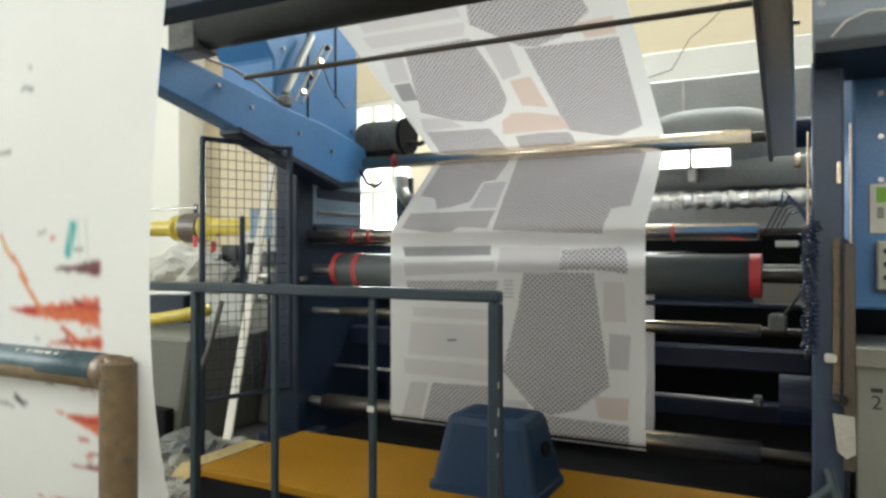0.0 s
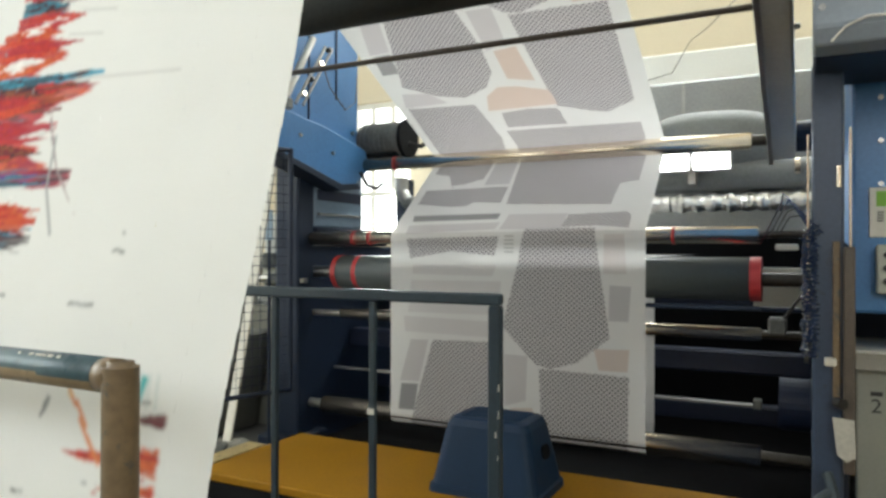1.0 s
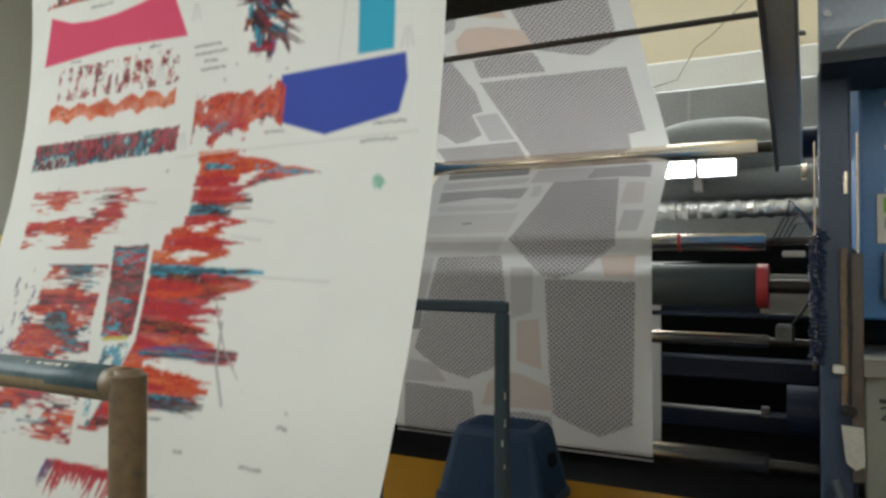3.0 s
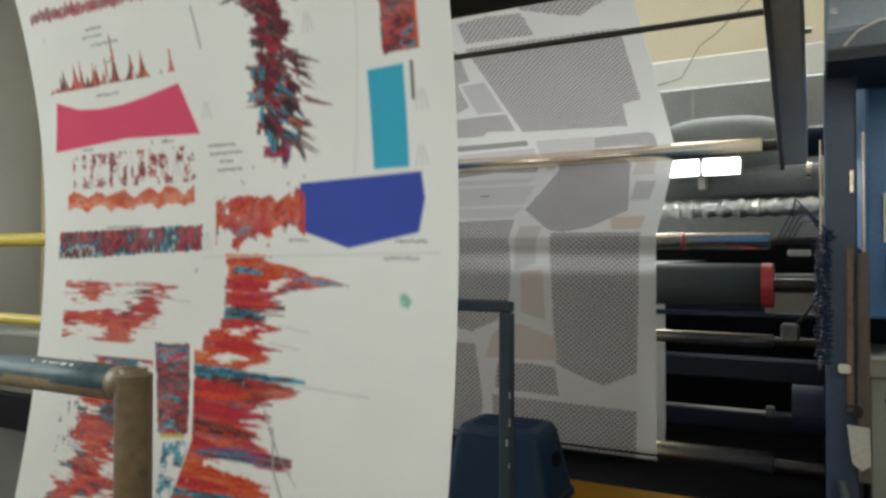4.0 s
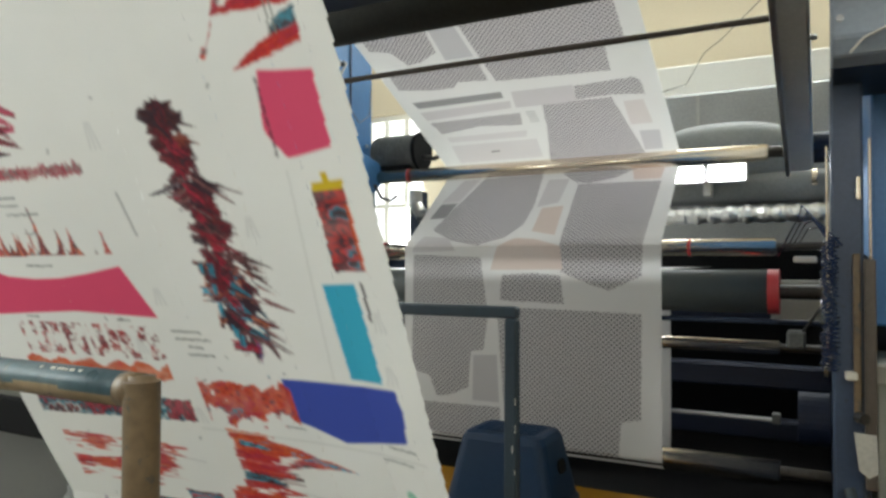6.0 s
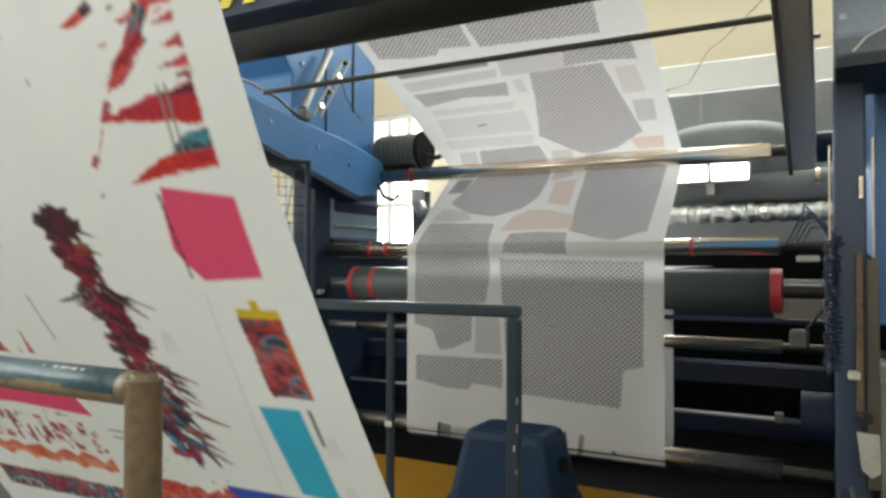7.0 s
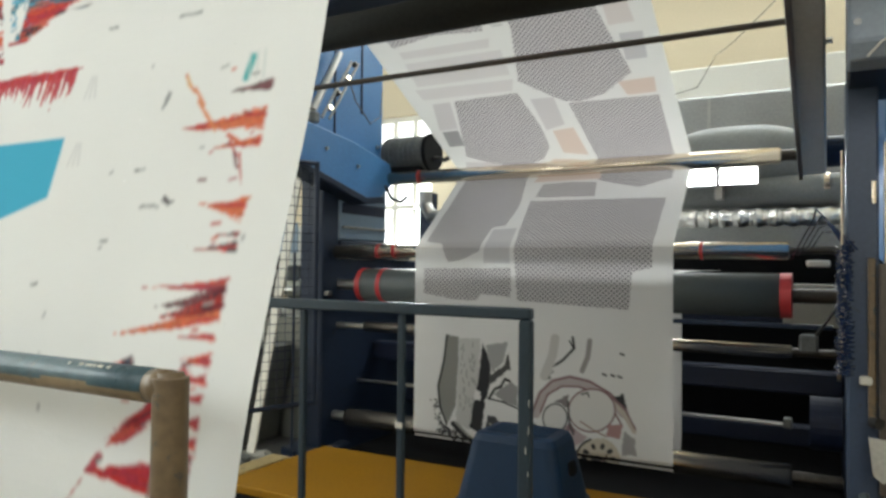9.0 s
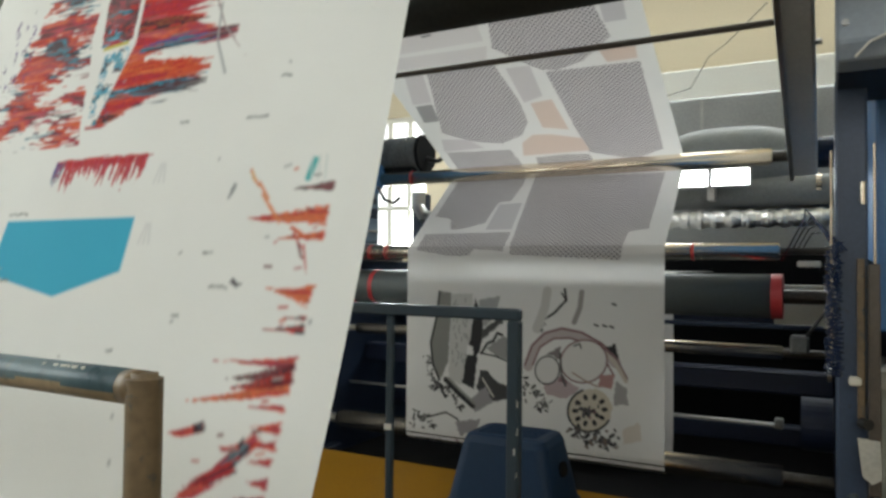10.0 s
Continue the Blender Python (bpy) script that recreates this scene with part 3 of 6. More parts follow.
for i in range(rings + 1):
    x = -1.25 + 1.28 * i / rings
    rr = 0.056 + 0.006 * math.sin(i * 0.9) + random.uniform(-0.004, 0.004)
    ringv.append([bm.verts.new((x, 4.9 + rr * math.cos(k * math.tau / seg) * random.uniform(0.93, 1.07), 1.585 + rr * math.sin(k * math.tau / seg))) for k in range(seg)])
for a, b in zip(ringv, ringv[1:]):
    for k in range(seg):
        bm.faces.new((a[k], a[(k + 1) % seg], b[(k + 1) % seg], b[k]))
bm.faces.new(ringv[0][::-1])
bm.faces.new(ringv[-1])
part("wrap", bm, FOIL, foil)
under = thing("lower_cross_members", "navy cross members and rods under the press", "machine frame")
# added black sheet: shade under the machine as colour on the floor
part("base_pan", box(B(), -2.86, 0.03, 3.32, 5.58, 0.0, 0.03, 0.004), DARK, under, "black sheet that puts shade on the floor under the machine")
part("cross_beam", box(B(), -2.88, 0.03, 4.15, 4.27, 0.60, 0.72, 0.01), DEEP, under)
part("cross_beam", box(B(), -2.88, 0.03, 4.6, 4.72, 0.93, 1.02, 0.01), DEEP, under)
part("cross_beam", box(B(), -2.88, 0.03, 4.5, 4.62, 0.25, 0.36, 0.01), DEEP, under)
part("thin_rod", rod(B(), (-2.86, 3.95, 0.475), (-0.22, 3.95, 0.475), 0.010, 12), STEEL, under)
part("thin_rod", rod(B(), (-2.86, 3.75, 0.985), (-0.02, 3.75, 0.985), 0.012, 12), NAVY, under)
part("rod_clamp", box(B(), -0.24, -0.20, 3.92, 3.98, 0.46, 0.51, 0.005), GRIME, under)
part("gear_guard", rod(B(), (-0.12, 3.95, 0.50), (0.02, 3.95, 0.50), 0.13, 28), DEEP, under)
part("doctor_bar", box(B(), -0.69, -0.19, 3.60, 3.66, 0.985, 1.005, 0.004), NAVY, under)
part("bearing", box(B(), -0.16, -0.08, 3.66, 3.78, 0.87, 0.95, 0.01), GRIME, under)
part("stay", rod(B(), (-0.09, 3.68, 0.95), (0.02, 3.66, 1.12), 0.008, 8), BLACK, under)
part("guide_eye", rod(B(), (-0.005, 3.63, 0.79), (0.01, 3.63, 0.79), 0.035, 20), STEEL, under)
part("valve", box(B(), -0.13, -0.03, 3.72, 3.80, 1.27, 1.30, 0.006), OFFWHITE, under)
wall_bits = thing("pale_back_panel", "pale beige panel low behind the press roller", "panel")
part("sheet", box(B(), -0.25, 0.02, 4.1, 4.13, 0.96, 1.18, 0.004), BEIGE, wall_bits)

hoses = thing("coiled_air_hose", "tangled glossy blue coiled air hoses", "hose")
random.seed(7)
for n in range(5):
    pts, a, turn = [], n * 1.7, random.uniform(0.9, 1.3)
    for i in range(170):
        a += turn * random.uniform(0.6, 1.4)
        q = i / 169
        rr = 0.013 * random.uniform(0.5, 1.5)
        pts.append((0.012 + 0.016 * math.sin(q * 9 + n * 2) + rr * math.cos(a), 2.945 - 0.012 * n + rr * math.sin(a), 1.35 - 0.46 * q - 0.02 * math.sin(q * 6 + n)))
    part("coil", sweep(B(), pts, 0.0024, 5), BLUEHOSE, hoses, smooth=True)
for n in range(4):
    pts = [(0.02 + 0.012 * n, 2.96, 1.33), (-0.02 - 0.02 * n, 3.05, 1.40 + 0.03 * n), (-0.06 - 0.01 * n, 3.3, 1.41 + 0.02 * n), (-0.10 - 0.03 * n, 3.6, 1.36 - 0.02 * n)]
    part("tail", sweep(B(), pts, 0.0035, 6), BLUEHOSE, hoses, smooth=True)
# ---- left of the machine ----
gate = thing("mesh_gate", "dark blue wire-mesh guard gate beside the machine", "guard gate")
GA, GB = Vector((-2.85, 2.75, 0)), Vector((-2.68, 3.26, 0))
gd = GB - GA


def gp(u, z):
    return GA + gd * u + Vector((0, 0, z))


for u in (0.0, 1.0):
    part("frame_post", rod(B(), gp(u, 0.0 if u == 0 else 0.45), gp(u, 1.86), 0.016, 10), NAVY, gate)
for z in (0.455, 1.85):
    part("frame_rail", rod(B(), gp(0, z), gp(1, z), 0.014, 10), NAVY, gate)
for k in range(1, 11):
    part("wire", rod(B(), gp(k / 11, 0.455), gp(k / 11, 1.85), 0.002, 6), DEEP, gate)
for k in range(1, 27):
    part("wire", rod(B(), gp(0, 0.455 + k * 0.0517), gp(1, 0.455 + k * 0.0517), 0.002, 6), DEEP, gate)
part("blue_plate", box(B(), -3.135, -2.955, 3.42, 3.428, 1.33, 1.52, 0.002), SHEET, gate, "small pale blue cover plate")
part("plate_bracket", rod(B(), (-2.98, 3.424, 0.0), (-2.98, 3.424, 1.33), 0.008, 8), NAVY, gate)

slat = thing("leaning_slat", "pale wooden slat leaning behind the gate", "slat")
a, b = Vector((-2.933, 3.020, 0.179)), Vector((-2.943, 3.430, 1.899))
bm = B()
box(bm, -0.030, 0.030, -0.008, 0.008, 0, (b - a).length, 0.003)
bmesh.ops.transform(bm, matrix=Matrix.Translation(a) @ (b - a).to_track_quat("Z", "Y").to_matrix().to_4x4(), verts=bm.verts)
part("board", bm, OFFWHITE, slat)

pipe = thing("yellow_pipe", "yellow painted pipe with a flanged valve", "pipe")
part("run", rod(B(), (-9.4, 4.5, 1.455), (-4.05, 4.5, 1.455), 0.07, 24), YPIPE, pipe, smooth=False)
for x in (-4.95, -4.86, -4.62):
    part("flange", rod(B(), (x - 0.015, 4.5, 1.455), (x + 0.015, 4.5, 1.455), 0.115, 24), YPIPE, pipe)
part("valve_body", rod(B(), (-4.84, 4.5, 1.455), (-4.64, 4.5, 1.455), 0.13, 24), BROWNBAR, pipe, "dark grimy valve body")
part("stem", rod(B(), (-4.74, 4.5, 1.55), (-4.74, 4.5, 1.66), 0.02, 10), BLACK, pipe)
part("lever", rod(B(), (-5.3, 4.48, 1.63), (-4.72, 4.48, 1.63), 0.012, 10), STEEL, pipe)
part("support", box(B(), -5.6, -5.5, 4.45, 4.55, 0.0, 1.40, 0.008), NAVY, pipe)
part("drop_pipe", rod(B(), (-4.10, 4.5, 1.455), (-4.10, 4.5, 0.4), 0.06, 20), STEEL, pipe, smooth=False)
part("red_hose", sweep(B(), [(-4.62, 4.38, 1.38), (-4.6, 4.36, 1.25), (-4.63, 4.35, 1.15), (-4.60, 4.34, 1.02)], 0.022, 8), RED, pipe)

skid = thing("pump_skid", "grey pump cabinet cluttered with valves", "pump")
part("body", box(B(), -4.9, -3.3, 4.2, 4.9, 0.0, 0.90, 0.015), GREY, skid)
random.seed(12)
for k in range(9):
    x = -4.6 + k * 0.16
    part("valve", rod(B(), (x, 4.35, 0.90), (x, 4.35, 1.0 + 0.05 * (k % 3)), 0.03, 12), (STEEL, BLACK, OFFWHITE)[k % 3], skid)
    part("wheel", rod(B(), (x, 4.32, 1.02 + 0.05 * (k % 3)), (x, 4.35, 1.02 + 0.05 * (k % 3)), 0.055, 14), (BLACK, STEEL, BROWNBAR)[k % 3], skid)
for x, z in ((-4.15, 0.72), (-4.15, 0.64), (-3.75, 0.66), (-3.75, 0.58), (-3.9, 0.30)):
    part("bolt_head", rod(B(), (x, 4.2, z), (x, 4.17, z), 0.03, 8), STEEL if x < -4 else BLACK, skid)
part("grey_column", box(B(), -3.75, -3.45, 4.25, 4.6, 0.902, 1.55, 0.01), GREY, skid)
part("gauge_box", box(B(), -3.72, -3.5, 4.2, 4.248, 1.0, 1.25, 0.01), BLACK, skid)

part("junction_box", box(B(), -3.658, -3.531, 4.120, 4.240, 1.014, 1.145, 0.012), BEIGE, skid)
part("label_plate", box(B(), -3.844, -3.743, 4.140, 4.170, 1.219, 1.366, 0.012), OFFWHITE, skid)
part("pump_head", box(B(), -4.091, -3.922, 4.130, 4.250, 1.177, 1.297, 0.012), BLACK, skid)
part("pump_body", box(B(), -4.189, -3.962, 4.140, 4.260, 1.044, 1.178, 0.012), GRIME, skid)
part("upright", box(B(), -3.872, -3.837, 4.100, 4.150, 0.857, 1.522, 0.012), NAVY, skid)
part("cap", rod(B(), (-3.745, 4.100, 1.316), (-3.744, 4.100, 1.220), 0.035, 16), BLACK, skid)
part("canister", rod(B(), (-3.594, 4.100, 1.249), (-3.592, 4.100, 1.135), 0.060, 16), GRIME, skid)
part("pipe", rod(B(), (-4.088, 4.150, 0.906), (-3.849, 4.150, 0.930), 0.018, 16), GREY, skid)
part("red_hose", rod(B(), (-4.126, 4.100, 1.327), (-4.142, 4.100, 1.157), 0.020, 16), RED, skid)
part("elbow", rod(B(), (-3.691, 4.100, 1.056), (-3.530, 4.100, 1.067), 0.030, 16), STEEL, skid)
part("knob", rod(B(), (-3.999, 4.160, 0.650), (-3.991, 4.160, 0.650), 0.022, 16), STEEL, skid)
part("knob", rod(B(), (-3.925, 4.160, 0.654), (-3.918, 4.160, 0.654), 0.022, 16), STEEL, skid)
part("knob", rod(B(), (-3.993, 4.160, 0.600), (-3.985, 4.160, 0.601), 0.022, 16), BLACK, skid)
part("knob", rod(B(), (-3.919, 4.160, 0.605), (-3.912, 4.160, 0.605), 0.022, 16), BLACK, skid)
part("knob", rod(B(), (-3.747, 4.160, 0.324), (-3.740, 4.160, 0.324), 0.022, 16), BLACK, skid)
part("knob", rod(B(), (-3.697, 4.160, 0.318), (-3.689, 4.160, 0.319), 0.022, 16), BLACK, skid)

strap = thing("hanging_strap", "grimy grey webbing strap hanging by the gate", "strap")
part("webbing", sweep(B(), [(-2.659, 2.700, 0.995), (-2.696, 2.700, 0.896), (-2.756, 2.700, 0.741), (-2.827, 2.700, 0.610), (-2.850, 2.700, 0.555), (-2.852, 2.700, 0.448), (-2.853, 2.700, 0.315), (-2.830, 2.700, 0.239)], 0.013, 8), STRAP, strap, smooth=True)

binn = thing("grey_bin", "long olive-grey steel bin on a black plinth", "bin")
part("body", plate(B(), [(-6.9, 0.0), (-3.55, 0.0), (-3.42, 0.70), (-7.0, 0.70)], "y", 3.2, 3.95, 0.02), OLIVE, binn)
part("plinth", box(B(), -6.9, -3.55, 3.12, 3.198, 0.0, 0.26, 0.01), DARK, binn, "black plinth")
hosey = thing("yellow_hose", "thick yellow hose lying over the bin", "hose")
part("run", sweep(B(), [(-7.2, 3.5, 0.80), (-6.2, 3.52, 0.76), (-5.2, 3.55, 0.75), (-4.6, 3.58, 0.745), (-4.2, 3.6, 0.755), (-3.9, 3.6, 0.80), (-3.68, 3.6, 0.85)], 0.045, 16), YPIPE, hosey, smooth=True)
part("cuff", rod(B(), (-3.80, 3.6, 0.822), (-3.69, 3.6, 0.846), 0.052, 16), HAZARD, hosey)
clut = thing("crate_stack", "blue and white crates stacked behind the bin", "crate")
for i, (x, z, w, h, mt) in enumerate(((-4.2, 0.0, 0.5, 0.95, GREY), (-3.75, 0.0, 0.4, 0.86, OLIVE), (-4.75, 0.0, 0.45, 0.90, NAVY))):
    part("crate", box(B(), x, x + w - 0.02, 3.98, 4.16, z, z + h, 0.012), mt, clut)
sack = thing("white_sack", "crumpled white plastic sacks heaped on the bin", "sack")
bm = B()
bmesh.ops.create_icosphere(bm, subdivisions=4, radius=0.5)
for v in bm.verts:
    d = noise.noise(v.co * 5) * 0.18 + noise.noise(v.co * 13) * 0.10
    v.co = Vector((v.co.x * (0.9 + d) * 0.9, v.co.y * (0.8 + d) * 0.6, max(v.co.z * 0.42 * (1 + d * 1.3), -0.12)))
    v.co += Vector((-4.35, 4.07, 1.07))
part("sack_body", bm, PAPER, sack)
rag = thing("rag_pile", "dirty pale rags and offcuts heaped on the floor", "rags")
for i, (x, y, sx, sy, sz) in enumerate(((-2.95, 2.75, 0.22, 0.2, 0.10), (-3.2, 2.95, 0.28, 0.25, 0.13), (-3.05, 3.15, 0.30, 0.2, 0.08), (-2.80, 3.30, 0.2, 0.18, 0.07), (-3.45, 2.7, 0.3, 0.3, 0.1), (-2.8, 2.5, 0.16, 0.14, 0.05))):
    bm = B()
    bmesh.ops.create_icosphere(bm, subdivisions=4, radius=1.0)
    for v in bm.verts:
        n0 = v.co.copy()
        d = noise.noise(n0 * 2.2 + Vector((i * 7, 0, 0))) * 0.35 + noise.noise(n0 * 6 + Vector((0, i * 5, 0))) * 0.22
        v.co = Vector((x + n0.x * sx * (1 + d), y + n0.y * sy * (1 + d), 0.02 + max(n0.z, -0.15) * sz * (1 + 1.4 * d) + sz * 0.15))
    part("rag", bm, (RAGS, GRIME, RAGS, PAPER, GRIME, RAGS)[i], rag)

# ---- platform, stool and guard rails ----
plat = thing("work_platform", "raised work platform with a worn yellow top", "platform")
part("deck", box(B(), -2.63, 1.6, 2.50, 3.30, 0.16, 0.20, 0.006), YELLOW, plat, "worn yellow painted deck")
part("skirt", box(B(), -2.62, 1.59, 2.51, 3.29, 0.0, 0.158, 0.004), DARK, plat, "near-black box filling the space below the deck")
part("pale_ramp", plate(B(), [(2.45, 0.16), (2.52, 0.205), (3.0, 0.205), (3.0, 0.16)], "x", -2.75, -2.635, 0.003), WORN, plat, "pale worn edge board")

stool = thing("step_stool", "dark blue moulded plastic step stool with hand slot", "stool", at=(-1.24, 2.95, 0.20))


def loft(bm, levels):
    """Rounded-rectangle rings (z, half x, half y, corner) joined into a hollow shell."""
    rings = []
    for z, hx, hy, c in levels:
        ring = []
        for cx, cy, a0 in ((hx - c, hy - c, 0), (-hx + c, hy - c, 90), (-hx + c, -hy + c, 180), (hx - c, -hy + c, 270)):
            for k in range(5):
                an = radians(a0 + 22.5 * k)
                ring.append(bm.verts.new((cx + c * math.cos(an), cy + c * math.sin(an), z)))
        rings.append(ring)
    n = len(rings[0])
    for p, q in zip(rings, rings[1:]):
        for k in range(n):
            bm.faces.new((p[k], p[(k + 1) % n], q[(k + 1) % n], q[k]))
    bm.faces.new(rings[-1])
    bm.faces.new(rings[0][::-1])
    return bm


part("shell", loft(B(), [(0.0, 0.262, 0.20, 0.05), (0.03, 0.258, 0.196, 0.05), (0.035, 0.248, 0.188, 0.05), (0.29, 0.195, 0.145, 0.045), (0.318, 0.18, 0.13, 0.04), (0.325, 0.165, 0.115, 0.035)]), PLASTIC, stool)
# no hole is cut: the slot's shade is a near-black pad on the shell
part("hand_slot", loft(B(), [(-0.004, 0.045, 0.03, 0.026), (0.012, 0.045, 0.03, 0.026)]), DARK, stool, "near-black pad standing in for the shaded hand slot").matrix_local = Matrix.Translation((0.214, 0.02, 0.18)) @ pose(0, 0, 0, 0, 78, 0) @ pose(0, 0, 0, 0, 0, 90)
for k in range(-4, 5):
    part("tread_rib", box(B(), -0.14, 0.14, k * 0.022 - 0.004, k * 0.022 + 0.004, 0.325, 0.329, 0.001), PLASTIC, stool)

RY, RZ = 2.05, 1.108
rail = thing("guard_rail", "worn dark blue-grey tubular guard rail", "guard rail", "guard rails")
part("top_rail", box(B(), -2.62, -0.848, RY - 0.019, RY + 0.019, RZ - 0.019, RZ + 0.019, 0.006), GUARD, rail)
part("end_post", box(B(), -0.888, -0.848, RY - 0.019, RY + 0.019, 0.0, RZ - 0.02, 0.005), GUARD, rail, "end post with chipped paint")
for x in (-2.16, -1.755, -1.325, -2.6):
    w = 0.012 if x > -2.0 else 0.016
    part("baluster", box(B(), x - w, x + w, RY - w, RY + w, 0.0, RZ - 0.02, 0.004), GUARD, rail)
chip = random.Random(5)
for k in range(6):
    z = chip.uniform(0.40, 0.86)
    w, h = chip.uniform(0.0008, 0.0022), chip.uniform(0.002, 0.012)
    x = -0.8495 - chip.random() ** 3 * 0.012
    part("paint_chip", box(B(), x - w, min(x + w, -0.8482), RY - 0.0202, RY - 0.0188, z - h, z + h, 0), OFFWHITE, rail, "bare spot in the paint")
part("weld_mark", box(B(), -1.339, -1.311, RY - 0.0155, RY - 0.0125, 0.70, 0.72, 0.001), OFFWHITE, rail)

NY, NZ = 0.60, 1.098
near = thing("guard_rail", "rust-stained teal tubular guard rail with mitred corner", "guard rail", "guard rails")
ob = part("top_rail", sweep(B(), [(-3.2 + 0.1 * i, NY, NZ) for i in range(24)] + [(-0.7945, NY, NZ)], 0.0225, 28), NEAR, near, "teal paint, rubbed brown along the top")
ob.data.materials.append(RUBBED)
for f in ob.data.polygons:
    f.use_smooth = abs(f.normal.x) < 0.5
    f.material_index = int(f.normal.z > 0.2 + 0.16 * noise.noise(f.center * 11))
bm = sweep(B(), [(-0.764, NY, 0.1 * i) for i in range(11)] + [(-0.764, NY, NZ + 0.012), (-0.764, NY, NZ + 0.019)], 0.0225, 28)
bmesh.ops.bevel(bm, geom=[e for e in bm.edges if min(v.co.z for v in e.verts) > NZ + 0.018], offset=0.006, segments=3, affect="EDGES")
ob = part("end_post", bm, RUST, near, "rust-brown end post")
for f in ob.data.polygons:
    f.use_smooth = True
part("corner_tube", rod(B(), (-0.7945, NY, NZ), (-0.7655, NY, NZ), 0.0222, 28), RUST, near, smooth=True)
for x in (-1.9, -3.1):
    part("post", rod(B(), (x, NY, 0.0), (x, NY, NZ - 0.023), 0.02, 16), NEAR, near)
for k, (x, dx) in enumerate(((-0.905, 0.003), (-0.925, 0.004), (-0.912, 0.002), (-0.885, 0.005), (-0.868, 0.003), (-0.95, 0.002), (-0.897, 0.002))):
    part("paint_chip", box(B(), x - dx, x + dx, NY - 0.014, NY - 0.006, NZ + 0.0165, NZ + 0.0205, 0.001), OFFWHITE, near, "white paint fleck")


# ---- printed fabric ----
FW = XR - XL                      # width of the web
REPEAT = 2.56                    # length of the print's repeat on the front drop
CELL = 0.01 / 3
RCELL = 0.0049


def lattice_noise(a, b, seed):
    """Smooth value noise on two coordinate arrays, 0 to 1."""
    g = np.random.RandomState(seed).rand(256, 256)
    ia, ib = np.floor(a).astype(int), np.floor(b).astype(int)
    fa, fb = a - ia, b - ib
    fa, fb = fa * fa * (3 - 2 * fa), fb * fb * (3 - 2 * fb)
    p, q = ia % 256, ib % 256
    p1, q1 = (ia + 1) % 256, (ib + 1) % 256
    return (g[p, q] * (1 - fa) + g[p1, q] * fa) * (1 - fb) + (g[p, q1] * (1 - fa) + g[p1, q1] * fa) * fb


class Canvas:
    """Cloth in metres: u across, c along (growing towards the floor on the front drop), painted in linear colours."""

    def __init__(self, c0, c1, cell, base):
        self.c0, self.cell = c0, cell
        self.nu, self.nc = int(round(FW / cell)) + 1, int(round((c1 - c0) / cell)) + 1
        self.u, self.c = np.meshgrid(np.linspace(0, FW, self.nu), c0 + cell * np.arange(self.nc))
        self.rgb = np.ones((self.nc, self.nu, 3)) * np.array(base)
        self.dots = np.zeros((self.nc, self.nu))

    def window(self, u0, u1, c0, c1):
        """Slices of the part of the cloth round a box, with a margin."""
        g = 0.03
        i0, i1 = np.clip([int((c0 - g - self.c0) / self.cell), int((c1 + g - self.c0) / self.cell) + 2], 0, self.nc)
        j0, j1 = np.clip([int((u0 - g) / self.cell), int((u1 + g) / self.cell) + 2], 0, self.nu)
        return slice(i0, max(i1, i0 + 1)), slice(j0, max(j1, j0 + 1))

    def blend(self, w, alpha, color, dots=None):
        a = np.clip(alpha, 0, 1)[..., None]
        self.rgb[w] = self.rgb[w] * (1 - a) + np.array(color) * a
        if dots is not None:
            self.dots[w] = self.dots[w] * (1 - a[..., 0]) + dots * a[..., 0]

    def cover(self, pts, wob=0.0):
        """The window of a polygon and its soft mask there; wob shakes the outline by so many metres."""
        us, cs = [p[0] for p in pts], [p[1] for p in pts]
        w = self.window(min(us), max(us), min(cs), max(cs))
        u, c = self.u[w], self.c[w]
        if wob:
            u, c = (u + wob * (lattice_noise(u * 60, c * 60, 5) + lattice_noise(u * 140, c * 140, 7) - 1) * 1.3,
                    c + wob * (lattice_noise(u * 60, c * 60, 6) + lattice_noise(u * 140, c * 140, 8) - 1) * 1.3)
        hit = np.zeros(u.shape, bool)
        near = np.full(u.shape, 9.0)
        for (u0, c0), (u1, c1) in zip(pts, list(pts[1:]) + list(pts[:1])):
            hit ^= ((c0 > c) != (c1 > c)) & (u < (u1 - u0) * (c - c0) / (c1 - c0 + 1e-12) + u0)
            d2 = (u1 - u0) ** 2 + (c1 - c0) ** 2 + 1e-12
            k = np.clip(((u - u0) * (u1 - u0) + (c - c0) * (c1 - c0)) / d2, 0, 1)
            near = np.minimum(near, np.hypot(u - u0 - k * (u1 - u0), c - c0 - k * (c1 - c0)))
        return w, np.clip(np.where(hit, near, -near) / self.cell + 0.5, 0, 1)

    def inside(self, pts, wob=0.0):
        full = np.zeros(self.u.shape)
        w, m = self.cover(pts, wob)
        full[w] = m
        return full

    def soften(self):
        """Ink spreads a little into the weave."""
        for k in range(1):
            a = np.concatenate([self.rgb, self.dots[..., None]], -1)
            a[1:-1] = 0.25 * a[:-2] + 0.5 * a[1:-1] + 0.25 * a[2:]
            a[:, 1:-1] = 0.25 * a[:, :-2] + 0.5 * a[:, 1:-1] + 0.25 * a[:, 2:]
            self.rgb, self.dots = a[..., :3], a[..., 3]
        return self

    def poly(self, color, *pts, dots=None, wob=0.0):
        w, m = self.cover(pts, wob)
        self.blend(w, m, color, dots)

    def smear(self, mask, palette, seed, along=(9, 70), hole=0.0, edge=0.25):
        """Brush strokes inside a soft mask: colours drawn out along one direction, ragged where the mask is weak."""
        ri, ci = np.where((mask > 0.02).any(1))[0], np.where((mask > 0.02).any(0))[0]
        if not len(ri):
            return
